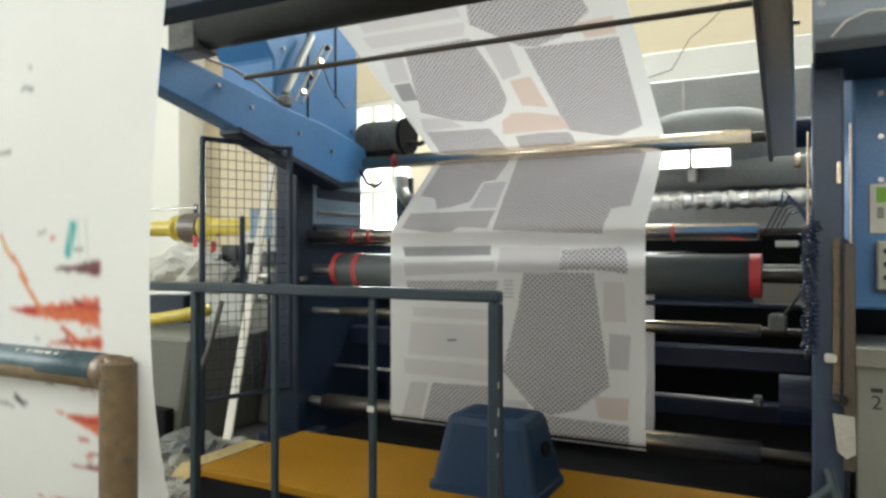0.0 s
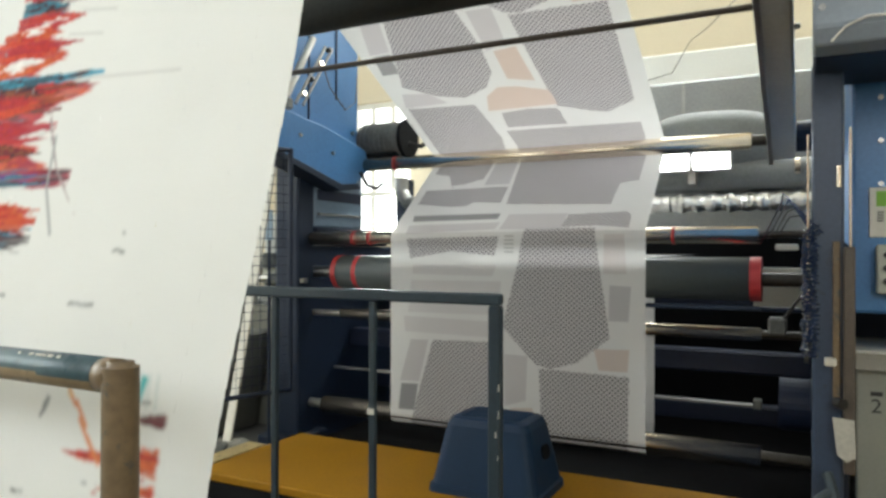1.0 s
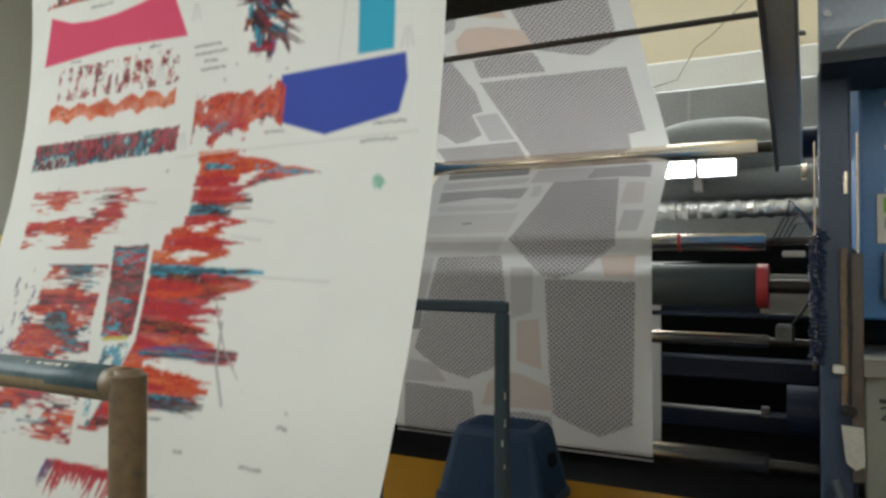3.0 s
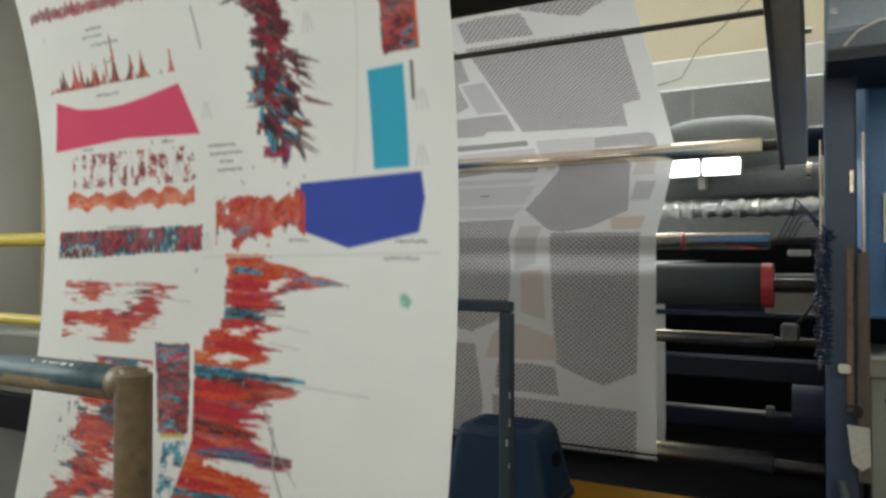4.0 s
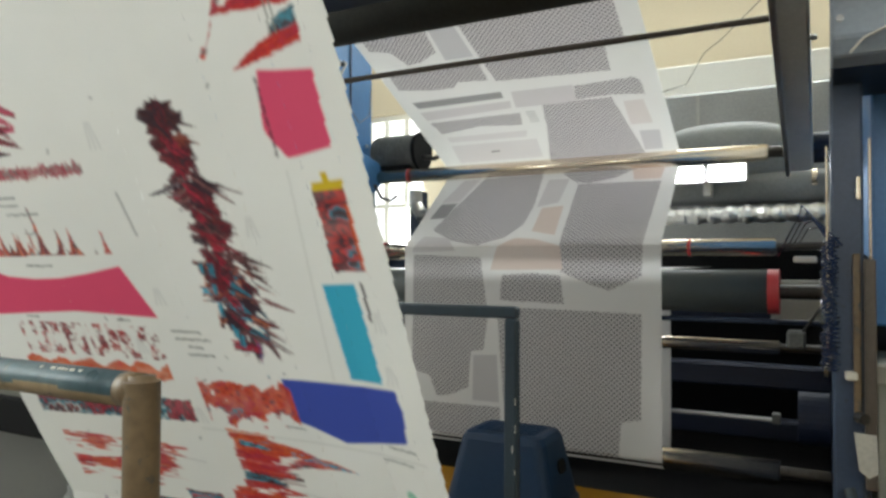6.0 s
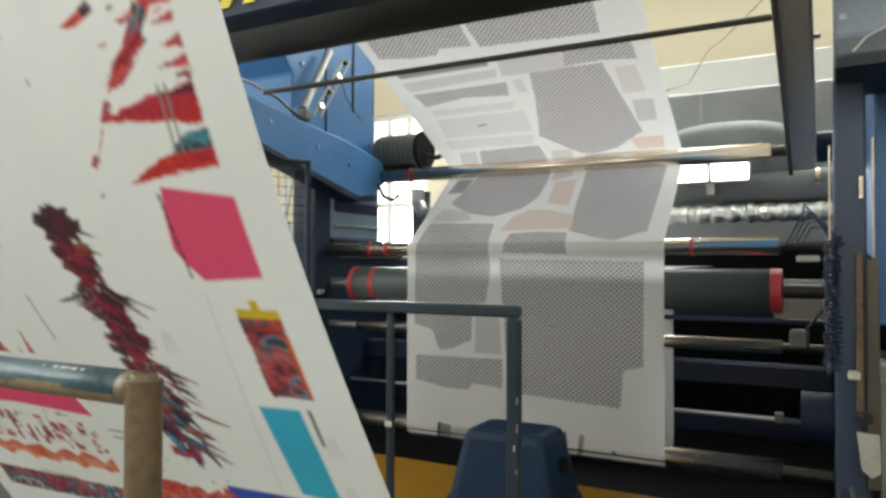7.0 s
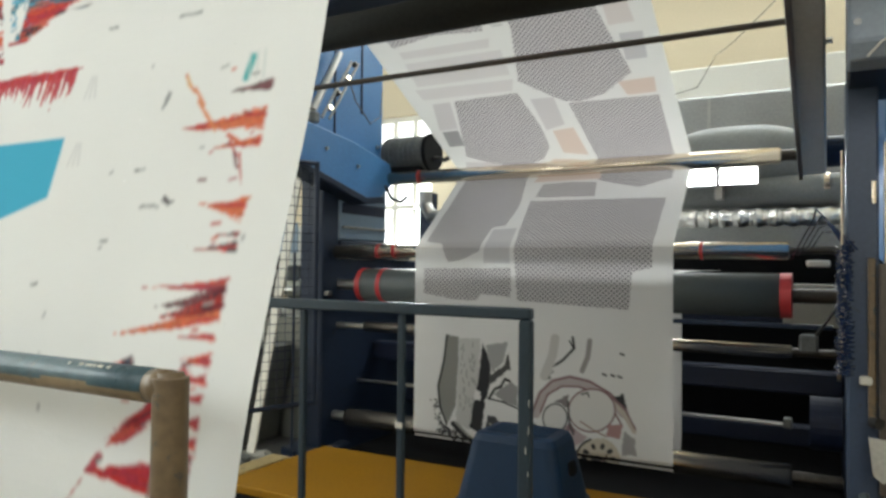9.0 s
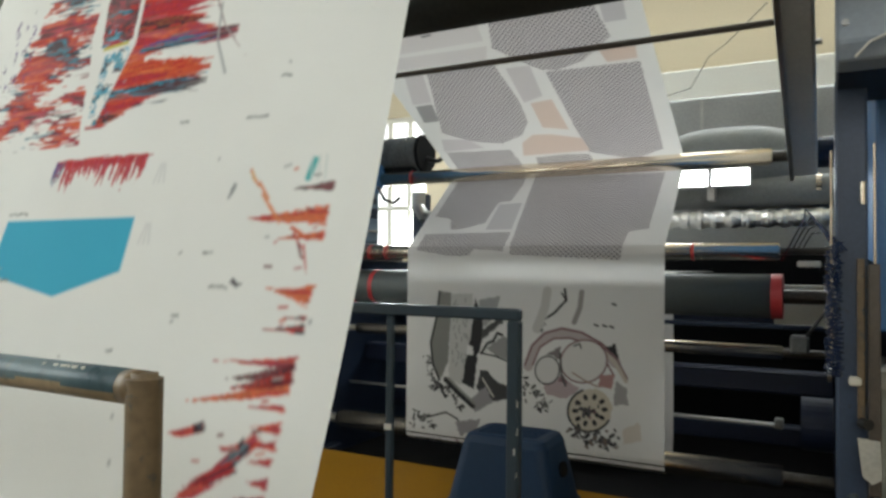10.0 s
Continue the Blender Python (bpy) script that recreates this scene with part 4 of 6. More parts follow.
        w = (slice(max(ri[0] - 4, 0), ri[-1] + 5), slice(max(ci[0] - 4, 0), ci[-1] + 5))
        fu, fc = along
        u, c, mask = self.u[w], self.c[w], mask[w]
        wu = u + 0.012 * lattice_noise(u * 9, c * 9, seed + 1)
        wc = c + 0.014 * lattice_noise(u * 6, c * 9, seed + 2)
        octs = [lattice_noise(wu * fu * 1.7 ** q, wc * fc * 1.9 ** q, seed + 3 + q) for q in range(4)]
        streak = (octs[0] + 0.7 * octs[1] + 0.5 * octs[2] + 0.35 * octs[3]) / 2.55
        blot = lattice_noise(wu * 5, wc * 15, seed + 8) * 0.6 + lattice_noise(wu * 13, wc * 34, seed + 9) * 0.4
        body = np.clip((mask + edge * (streak - 0.5) * 3.4 - 0.5) / 0.10 + 0.5, 0, 1)
        if hole:
            gaps = 0.6 * lattice_noise(wu * fu * 1.6, wc * fc * 0.8, seed + 6) + 0.4 * octs[3]
            body = body * np.clip((gaps - hole) / 0.08, 0, 1)
        pick = np.clip((0.62 * blot + 0.38 * streak + 0.15 * (octs[3] - 0.5) + 0.13 * (octs[2] - 0.5) - 0.24) / 0.52, 0, 0.999) * (len(palette) - 1)
        lo = np.floor(pick).astype(int)
        f = np.clip((pick - lo - 0.2) / 0.6, 0, 1)[..., None]
        pal = np.array(palette)
        col = (pal[lo] * (1 - f) + pal[np.minimum(lo + 1, len(pal) - 1)] * f) * (0.72 + 0.56 * (0.5 * octs[2] + 0.5 * octs[3]))[..., None]
        a = (body * (0.86 + 0.14 * octs[1]))[..., None]
        self.rgb[w] = self.rgb[w] * (1 - a) + col * a

    def stroke(self, color, pts, width, dots=None):
        """A soft line of that width through points."""
        us, cs = [p[0] for p in pts], [p[1] for p in pts]
        w = self.window(min(us), max(us), min(cs), max(cs))
        u, c = self.u[w], self.c[w]
        near = np.full(u.shape, 9.0)
        for (u0, c0), (u1, c1) in zip(pts, pts[1:]):
            d2 = (u1 - u0) ** 2 + (c1 - c0) ** 2 + 1e-12
            k = np.clip(((u - u0) * (u1 - u0) + (c - c0) * (c1 - c0)) / d2, 0, 1)
            near = np.minimum(near, np.hypot(u - u0 - k * (u1 - u0), c - c0 - k * (c1 - c0)))
        self.blend(w, (width / 2 - near) / self.cell + 0.5, color, dots)


    def brush(self, path, widths, palette, seed, dry=0.35, cover=0.95):
        """One drawn brush stroke along a line of points: bristle streaks run with it, its edges and its end break up."""
        us, cs = [p[0] for p in path], [p[1] for p in path]
        g = max(widths)
        w = self.window(min(us) - g, max(us) + g, min(cs) - g, max(cs) + g)
        u, c = self.u[w], self.c[w]
        if u.size == 0:
            return
        near, side, run, wide = np.full(u.shape, 9.0), np.zeros(u.shape), np.zeros(u.shape), np.full(u.shape, widths[0])
        total = sum(math.hypot(b[0] - a[0], b[1] - a[1]) for a, b in zip(path, path[1:])) + 1e-9
        done = 0.0
        for (u0, c0), (u1, c1), wa, wb in zip(path, path[1:], widths, widths[1:]):
            ln = math.hypot(u1 - u0, c1 - c0) + 1e-9
            along = ((u - u0) * (u1 - u0) + (c - c0) * (c1 - c0)) / ln
            k = np.clip(along / ln, 0, 1)
            d = np.hypot(u - u0 - k * (u1 - u0), c - c0 - k * (c1 - c0))
            hit = d < near
            near = np.where(hit, d, near)
            side = np.where(hit, ((u - u0) * (c1 - c0) - (c - c0) * (u1 - u0)) / ln, side)
            run = np.where(hit, done + along, run)
            wide = np.where(hit, wa + (wb - wa) * k, wide)
            done += ln
        v = side / (wide / 2 + 1e-6)
        hairs = max(widths) / 0.007 + 2
        n0 = lattice_noise(v * hairs * 0.5 + 40, run * 9 + 20, seed)
        n1 = lattice_noise(v * hairs + 40, run * 22 + 20, seed + 1)
        n2 = lattice_noise(u * 190, c * 190, seed + 2)
        f = np.clip(run / total, -0.3, 1.3)
        m = (1.0 - np.abs(v)) * 2.2 + 1.1 * (n1 - 0.5) + 0.5 * (n2 - 0.5)
        m = np.minimum(m, (1.04 - f) * 7 + 3.0 * (n0 - 0.62)) - 9 * (near > wide * 0.75 + 0.004)
        m = np.minimum(m, f * total / 0.008 + 0.5 + 1.2 * (n1 - 0.5))
        m = np.minimum(m, (0.62 * n1 + 0.38 * n0 - dry * np.clip(f, 0, 1) ** 1.6) * 5 + 0.4)
        a = np.clip(m / 0.45, 0, 1) * cover
        pal = np.array(palette)
        pick = np.clip((0.6 * lattice_noise(v * hairs * 0.35 + 9, run * 5 + 3, seed + 4) + 0.4 * n1 - 0.2) / 0.6, 0, 0.999) * len(pal)
        col = pal[np.minimum(pick.astype(int), len(pal) - 1)] * (0.78 + 0.44 * n2)[..., None]
        self.rgb[w] = self.rgb[w] * (1 - a[..., None]) + col * a[..., None]


REDP, ORANGE, MAROON, SOOT, TEAL, SKY, CRIM, PLUM = ((0.50, 0.032, 0.026), (0.60, 0.10, 0.028), (0.17, 0.018, 0.028), (0.045, 0.025, 0.035),
                                                    (0.03, 0.20, 0.28), (0.06, 0.36, 0.52), (0.40, 0.026, 0.055), (0.13, 0.07, 0.25))
FLATPINK, FLATBLUE, FLATCYAN, GREYINK = (0.70, 0.08, 0.165), (0.048, 0.082, 0.40), (0.045, 0.40, 0.58), (0.30, 0.31, 0.30)


def paint_front():
    """One repeat of the front print: abstract brush smears, flat garment panels and small captions on white."""
    k = Canvas(-1.72, -1.72 + REPEAT, CELL, (0.80, 0.80, 0.77))
    true_c = k.c
    k.c = k.c + 0.026 * np.clip((-0.70 - k.c) / 0.08, 0, 1)
    u, c = k.u, k.c
    wild = [SOOT, TEAL, MAROON, REDP, ORANGE, REDP, CRIM, MAROON, SOOT, SKY, REDP]
    warm = [MAROON, REDP, ORANGE, REDP, ORANGE, CRIM, REDP]
    grim = [SKY, TEAL, SOOT, MAROON, SOOT, (0.10, 0.02, 0.03), CRIM, SOOT, MAROON, REDP, SOOT, TEAL, SKY]
    # the long dark smear down the middle: a dark head, a crimson trunk, wisps thrown to the side, blue lower down
    k.c = true_c
    bark = np.random.RandomState(77)
    dark = [SOOT, (0.07, 0.022, 0.022), SOOT, (0.11, 0.03, 0.025)]
    zones = ((-0.74, dark), (-0.56, [CRIM, MAROON, SOOT, MAROON, (0.22, 0.05, 0.03), (0.16, 0.15, 0.16)]), (-0.42, [CRIM, SOOT, MAROON, SOOT]), (-0.26, [SKY, TEAL, SOOT, MAROON, SOOT, (0.35, 0.10, 0.06)]), (-0.1, [SOOT, MAROON, PLUM, SOOT, CRIM]))

    def trunk(cc):
        return float(np.interp(cc, [-0.83, -0.78, -0.72, -0.64, -0.56, -0.47, -0.38, -0.30, -0.22, -0.165], [0.955, 0.935, 0.945, 0.955, 0.96, 0.98, 0.985, 0.975, 1.01, 1.03]))

    def hues(cc):
        return next(p for z, p in zones if cc < z)
    for n in range(20):
        a, b = bark.uniform(0, math.tau), bark.uniform(0.3, 1.0)
        uu, cc = 0.945 + 0.045 * b * math.cos(a), -0.785 + 0.035 * b * math.sin(a)
        k.brush([(uu - 0.03, cc - 0.012), (uu, cc + 0.004), (uu + 0.028, cc + bark.uniform(-0.02, 0.03))], [0.016, 0.026, 0.010], dark, 800 + n, 0.25)
    for n in range(96):
        cc = bark.uniform(-0.79, -0.20)
        half = float(np.interp(cc, [-0.80, -0.70, -0.60, -0.45, -0.30, -0.18], [0.03, 0.028, 0.04, 0.045, 0.055, 0.05]))
        j, ln, tilt = bark.uniform(-half, half) * 1.15, bark.uniform(0.035, 0.10), bark.uniform(-0.5, 1.7)
        pal = [SOOT, MAROON, (0.08, 0.02, 0.025)] if bark.rand() < 0.35 else [hues(cc)[bark.randint(0, len(hues(cc)))], hues(cc)[bark.randint(0, len(hues(cc)))], SOOT]
        q = trunk(cc) + j
        du, dc = ln * math.cos(tilt) * 0.5, ln * math.sin(tilt) * 0.5
        dc = min(dc, (-0.17 - cc) * 0.9)
        w0 = bark.uniform(0.014, 0.05)
        k.brush([(q - du, cc - dc), (q + 0.008, cc + bark.uniform(-0.012, 0.006)), (q + du, cc + dc)], [w0 * 0.8, w0, w0 * 0.5], pal, 1000 + 5 * n, bark.uniform(0.25, 0.6))
    for n in range(30):
        cc = bark.uniform(-0.66, -0.20)
        way = 1 if bark.rand() < 0.72 else -1
        ln = bark.uniform(0.05, 0.15) if way > 0 else bark.uniform(0.04, 0.10)
        dc = min(ln * (bark.uniform(0.2, 0.75) if way > 0 else bark.uniform(-0.3, 0.3)), -0.165 - cc)
        q, w0 = trunk(cc) + bark.uniform(-0.02, 0.03), bark.uniform(0.004, 0.016)
        k.brush([(q, cc), (q + way * ln * 0.5, cc + dc * 0.6 - 0.008 * way), (q + way * ln, cc + dc)], [w0, w0 * 1.6, w0 * 1.1], [SOOT, (0.10, 0.05, 0.05), (0.24, 0.10, 0.10)] if bark.rand() < 0.5 else hues(cc), 1700 + 5 * n, 0.62)
    for n in range(9):
        cc = -0.72 + 0.055 * n
        k.brush([(trunk(cc) + bark.uniform(-0.04, -0.01), cc - 0.02), (trunk(cc), cc + 0.005), (trunk(cc + 0.03) + bark.uniform(0.01, 0.04), cc + 0.03)], [0.010, 0.026, 0.014], [MAROON, CRIM, SOOT, (0.26, 0.03, 0.035)], 2100 + 5 * n, 0.7)
    for n in range(18):
        cc = bark.uniform(-0.43, -0.22)
        way = bark.choice((-1, 1))
        q = trunk(cc) + way * bark.uniform(0.02, 0.06)
        k.brush([(q - 0.022, cc - 0.014), (q + 0.026 * way, cc + bark.uniform(0.0, 0.024))], [bark.uniform(0.014, 0.03), 0.014], [SKY, TEAL, SOOT] if n % 3 else [(0.30, 0.12, 0.10), SOOT, (0.45, 0.14, 0.07)], 2150 + 3 * n, 0.45)
    for n in range(12):
        cc = bark.uniform(-0.60, -0.24)
        q = trunk(cc) + bark.uniform(0.01, 0.08)
        k.brush([(q, cc), (q + 0.03, cc + 0.022)], [0.012, 0.005], [(0.80, 0.80, 0.77)], 2200 + 3 * n, 0.4)
    k.brush([(0.93, -0.628), (0.825, -0.608)], [0.014, 0.008], [(0.16, 0.14, 0.16), SOOT], 2401, 0.3)
    k.brush([(0.98, -0.77), (1.035, -0.752)], [0.010, 0.004], dark, 2405, 0.4)
    k.c = c
    # the great red smear with spikes to the side
    left = np.interp(c, [0.06, 0.25, 0.31, 0.44, 0.64, 0.78], [0.81, 0.80, 0.735, 0.665, 0.64, 0.60])
    right = np.interp(c, [0.06, 0.08, 0.13, 0.16, 0.19, 0.23, 0.28, 0.33, 0.36, 0.40, 0.43, 0.47, 0.53, 0.57, 0.60, 0.66, 0.69, 0.73, 0.78],
                      [0.90, 1.02, 1.20, 1.00, 0.92, 1.00, 0.93, 1.00, 0.90, 1.12, 1.02, 0.93, 0.96, 1.05, 0.86, 1.03, 1.00, 0.84, 0.72])
    mask = np.minimum(np.clip((u - left) / 0.012, -1, 1), (right - u) / 0.16 + 0.32) * ((c > 0.055) & (c < 0.79)) * 1.0
    k.smear(np.clip(mask - 0.10, -1, 1), [TEAL, SOOT, MAROON, CRIM, REDP, CRIM, REDP, ORANGE, REDP, ORANGE, MAROON, SOOT], 90, (6, 40), edge=0.22)
    for lo, hi, ua, ub, pal, sd in ((0.085, 0.115, 0.82, 0.97, [SKY, TEAL, SKY], 600), (0.185, 0.225, 0.83, 1.00, [SOOT, MAROON, SOOT], 610), (0.365, 0.40, 0.68, 1.08, [TEAL, SKY, SOOT, TEAL], 620),
                                    (0.395, 0.45, 0.74, 0.98, [MAROON, (0.35, 0.08, 0.03), MAROON], 630), (0.46, 0.50, 0.80, 0.98, [CRIM, REDP], 640), (0.555, 0.60, 0.82, 1.06, [PLUM, TEAL, CRIM, SOOT], 650),
                                    (0.685, 0.725, 0.74, 1.0, [TEAL, SOOT, SKY], 660), (0.30, 0.34, 0.76, 0.92, [CRIM, REDP, CRIM], 670), (0.64, 0.68, 0.72, 1.0, [REDP, ORANGE, REDP], 680)):
        m = 0.85 - np.abs(c - (lo + hi) / 2) / (hi - lo) * 0.8 - 3 * ((u < ua) | (u > ub)) - 0.25 * np.clip((u - ub + 0.1) / 0.1, 0, 1)
        k.smear(np.minimum(m, np.clip((u - left) / 0.012, -1, 1)), pal, sd, (6, 60), edge=0.42)
    k.smear((0.62 - np.abs(u - left - 0.035) / 0.10) * ((c > 0.42) & (c < 0.77)), [SKY, TEAL, SOOT, TEAL], 690, (26, 40), hole=0.35, edge=0.4)
    hot, blood, earth, sea = [ORANGE, REDP, ORANGE, (0.66, 0.16, 0.05)], [REDP, CRIM, REDP, (0.62, 0.07, 0.03)], [MAROON, (0.24, 0.07, 0.03), SOOT, REDP], [TEAL, SKY, SOOT, TEAL]
    for n, (ua, ca, ub, cb, h, pal) in enumerate((
            (0.80, 0.070, 0.953, 0.062, 0.036, hot), (0.81, 0.100, 1.07, 0.118, 0.060, hot), (1.00, 0.112, 1.205, 0.135, 0.026, [PLUM, SKY, ORANGE]), (0.80, 0.133, 1.03, 0.148, 0.034, blood), (0.83, 0.095, 0.93, 0.105, 0.020, sea),
            (0.80, 0.172, 0.99, 0.190, 0.044, blood), (0.80, 0.212, 0.95, 0.220, 0.036, [SOOT, TEAL, SOOT, MAROON]), (0.79, 0.248, 0.995, 0.250, 0.044, blood), (0.75, 0.270, 0.93, 0.275, 0.030, hot), (0.73, 0.300, 0.99, 0.303, 0.050, blood),
            (0.70, 0.338, 0.966, 0.337, 0.038, hot), (0.675, 0.372, 1.02, 0.376, 0.036, sea), (0.77, 0.394, 1.06, 0.396, 0.028, earth), (0.665, 0.425, 0.94, 0.421, 0.060, blood), (0.66, 0.470, 0.90, 0.480, 0.050, [CRIM, REDP, CRIM]),
            (0.67, 0.515, 0.955, 0.530, 0.044, earth), (0.74, 0.572, 1.026, 0.578, 0.014, [TEAL, PLUM]), (0.75, 0.588, 1.030, 0.592, 0.013, [PLUM, SOOT, TEAL]), (0.66, 0.560, 0.80, 0.566, 0.044, blood), (0.65, 0.640, 0.993, 0.645, 0.062, hot),
            (0.64, 0.668, 0.90, 0.668, 0.036, blood), (0.66, 0.697, 0.992, 0.680, 0.016, sea), (0.63, 0.735, 0.83, 0.722, 0.040, blood), (0.62, 0.768, 0.74, 0.760, 0.026, earth))):
        k.brush([(ua - 0.01, ca), (ua + (ub - ua) * 0.55, ca + (cb - ca) * 0.45), (ub, cb)], [h, h * 0.85, h * 0.12], pal, 2500 + 7 * n, 0.42)
    k.brush([(0.64, 0.50), (0.62, 0.60), (0.60, 0.70)], [0.05, 0.06, 0.04], [TEAL, SKY, SOOT, TEAL], 2700, 0.7)
    k.brush([(0.655, 0.38), (0.645, 0.45), (0.64, 0.50)], [0.03, 0.03, 0.02], sea, 2706, 0.5)
    k.poly((0.80, 0.80, 0.77), (0.76, 0.604), (0.98, 0.604), (1.02, 0.618), (0.84, 0.622), (0.76, 0.616), wob=0.006)
    k.brush([(0.955, 0.462), (0.975, 0.50), (1.01, 0.56), (1.098, 0.652)], [0.008, 0.006, 0.005, 0.002], [(0.22, 0.22, 0.24), (0.4, 0.3, 0.3)], 2712, 0.6)
    # pale breaks in the paint
    for cc, uu in ((0.255, 0.86), (0.135, 0.98), (0.49, 0.93), (0.62, 0.86), (0.33, 0.80)):
        k.smear(0.75 - np.hypot((u - uu) / 0.05, (c - cc) / 0.012) * 0.35, [(0.80, 0.80, 0.77), (0.80, 0.78, 0.75)], 700 + int(uu * 100), (14, 70), edge=0.4)
    for cc, ua, ub in ((0.385, 1.0, 1.27), (0.285, 0.95, 1.05), (0.24, 0.98, 1.08), (0.175, 0.5, 0.66)):
        k.stroke((0.55, 0.54, 0.52), [(ua, cc), (ub, cc + 0.012)], 0.003)
    # its partner at the side, broken up
    mask = np.minimum((0.50 + 0.08 * lattice_noise(c * 30, c * 0, 44) - u) / 0.2 + 0.42, np.clip((u - 0.10) / 0.02, -1, 1)) * ((c > 0.135) & (c < 0.315))
    k.smear(mask, [SOOT] + warm + [MAROON, SOOT], 120, (5, 34), hole=0.38, edge=0.40)
    mask = np.minimum((0.535 + 0.25 * np.clip(c - 0.52, 0, 1) - u) / 0.02, (u - 0.27 + 0.35 * np.clip(c - 0.45, 0, 1)) / 0.1 + 0.5) * ((c > 0.36) & (c < 0.83))
    k.smear(np.clip(mask, -1, 1), [SOOT, MAROON, CRIM, REDP, ORANGE, REDP, MAROON, TEAL, SOOT], 140, (6, 38), hole=0.38, edge=0.36)
    k.smear(0.62 * ((u > 0.14) & (u < 0.27) & (c > 0.40) & (c < 0.66)), [SOOT, PLUM, MAROON], 150, (40, 46), hole=0.62, edge=0.1)
    # small card within
    k.poly((0.80, 0.80, 0.77), (0.515, 0.297), (0.682, 0.292), (0.71, 0.56), (0.64, 0.78), (0.585, 0.78), (0.565, 0.56))
    k.smear(k.inside([(0.528, 0.308), (0.668, 0.303), (0.692, 0.545), (0.578, 0.556)], 0.003), grim + [REDP, CRIM], 160, (8, 30), edge=0.1)
    k.poly((0.55, 0.50, 0.10), (0.585, 0.556), (0.68, 0.548), (0.682, 0.558), (0.588, 0.566))
    k.smear(0.6 * k.inside([(0.60, 0.58), (0.70, 0.56), (0.66, 0.78), (0.60, 0.78)]), [SOOT, TEAL, SKY, SOOT], 163, (30, 40), hole=0.5, edge=0.2)
    # panels in flat colour
    k.poly(FLATPINK, (0.10, -0.425), (0.20, -0.395), (0.30, -0.388), (0.40, -0.392), (0.50, -0.405), (0.634, -0.428), (0.70, -0.282), (0.40, -0.292), (0.071, -0.272))
    k.poly(FLATBLUE, (1.042, -0.128), (1.403, -0.138), (1.412, -0.075), (1.395, 0.004), (1.193, 0.04), (1.042, -0.007))
    k.poly(FLATCYAN, (1.264, -0.386), (1.366, -0.39), (1.370, -0.15), (1.270, -0.15))
    k.poly(FLATPINK, (1.255, -0.815), (1.411, -0.79), (1.408, -0.673), (1.272, -0.665), (1.226, -0.718))
    k.poly(FLATCYAN, (0.412, -1.513), (0.885, -1.512), (0.887, -1.388), (0.684, -1.326), (0.406, -1.374))
    # cards and brush bands
    k.poly((0.62, 0.45, 0.02), (1.314, -0.61), (1.412, -0.61), (1.412, -0.59), (1.314, -0.592))
    k.poly((0.62, 0.45, 0.02), (1.352, -0.628), (1.372, -0.628), (1.372, -0.608), (1.352, -0.608))
    k.smear(k.inside([(1.314, -0.592), (1.411, -0.592), (1.411, -0.418), (1.312, -0.416)], 0.002), [SOOT, TEAL, SOOT, REDP, REDP, MAROON, SOOT, REDP, TEAL, SOOT], 180, (9, 22), edge=0.1)
    k.poly(ORANGE, (1.402, -0.56), (1.413, -0.56), (1.413, -0.418), (1.404, -0.43))
    k.smear(k.inside([(0.078, -0.018), (0.696, -0.029), (0.696, 0.042), (0.071, 0.068)], 0.003), [SOOT, MAROON, CRIM, SOOT, TEAL, (0.45, 0.5, 0.5), MAROON, SOOT], 200, (34, 12), edge=0.16)
    scallop = -0.075 - 0.02 * np.abs(np.sin(u * 30)) - 0.012
    k.smear(0.9 - np.abs(c - scallop + 0.01) / 0.026 * 0.5 - 3 * ((u < 0.12) | (u > 0.67)), [ORANGE, (0.70, 0.25, 0.15), ORANGE, REDP], 220, (16, 16), edge=0.25)
    k.smear(0.62 - 3 * ((u < 0.15) | (u > 0.68) | (c < -0.255) | (c > -0.15)), [CRIM, REDP, MAROON, (0.6, 0.2, 0.2)], 240, (40, 40), hole=0.5, edge=0.2)
    mask = 0.95 - np.abs(c + 0.045) / (0.03 + 0.05 * lattice_noise(u * 30, u * 0, 47)) * 0.5 - 3 * ((u < 0.75) | (u > 1.06))
    k.smear(mask, warm + [TEAL, ORANGE], 260, (26, 26), edge=0.45)
    spr = np.random.RandomState(15)
    spike = np.full(u.shape, -0.462)
    for _ in range(34):
        u0, hh, ww = spr.uniform(0.09, 0.66), 0.02 + 0.10 * spr.rand() ** 2.5, spr.uniform(0.005, 0.013)
        hh = hh + (0.05 if abs(u0 - 0.18) < 0.03 or abs(u0 - 0.43) < 0.05 else 0)
        spike = np.minimum(spike, -0.455 - hh * np.exp(-np.abs(u - u0) / ww))
    k.smear(np.clip((c - spike) / 0.012 + 0.3, -1, 0.85) - 3 * ((u < 0.08) | (u > 0.665) | (c > -0.452 - 0.01 * (u / 0.66))), [TEAL, ORANGE, REDP, SOOT, ORANGE, MAROON], 280, (40, 9), edge=0.35)
    k.smear(0.85 - np.abs(c + 0.685) / 0.022 * 0.5 - 3 * ((u < 0.05) | (u > 0.64)), [MAROON, (0.36, 0.20, 0.20), (0.25, 0.16, 0.16), CRIM, (0.40, 0.24, 0.23)], 300, (90, 34), hole=0.12, edge=0.22)
    # a swirling crimson figure
    k.c = true_c
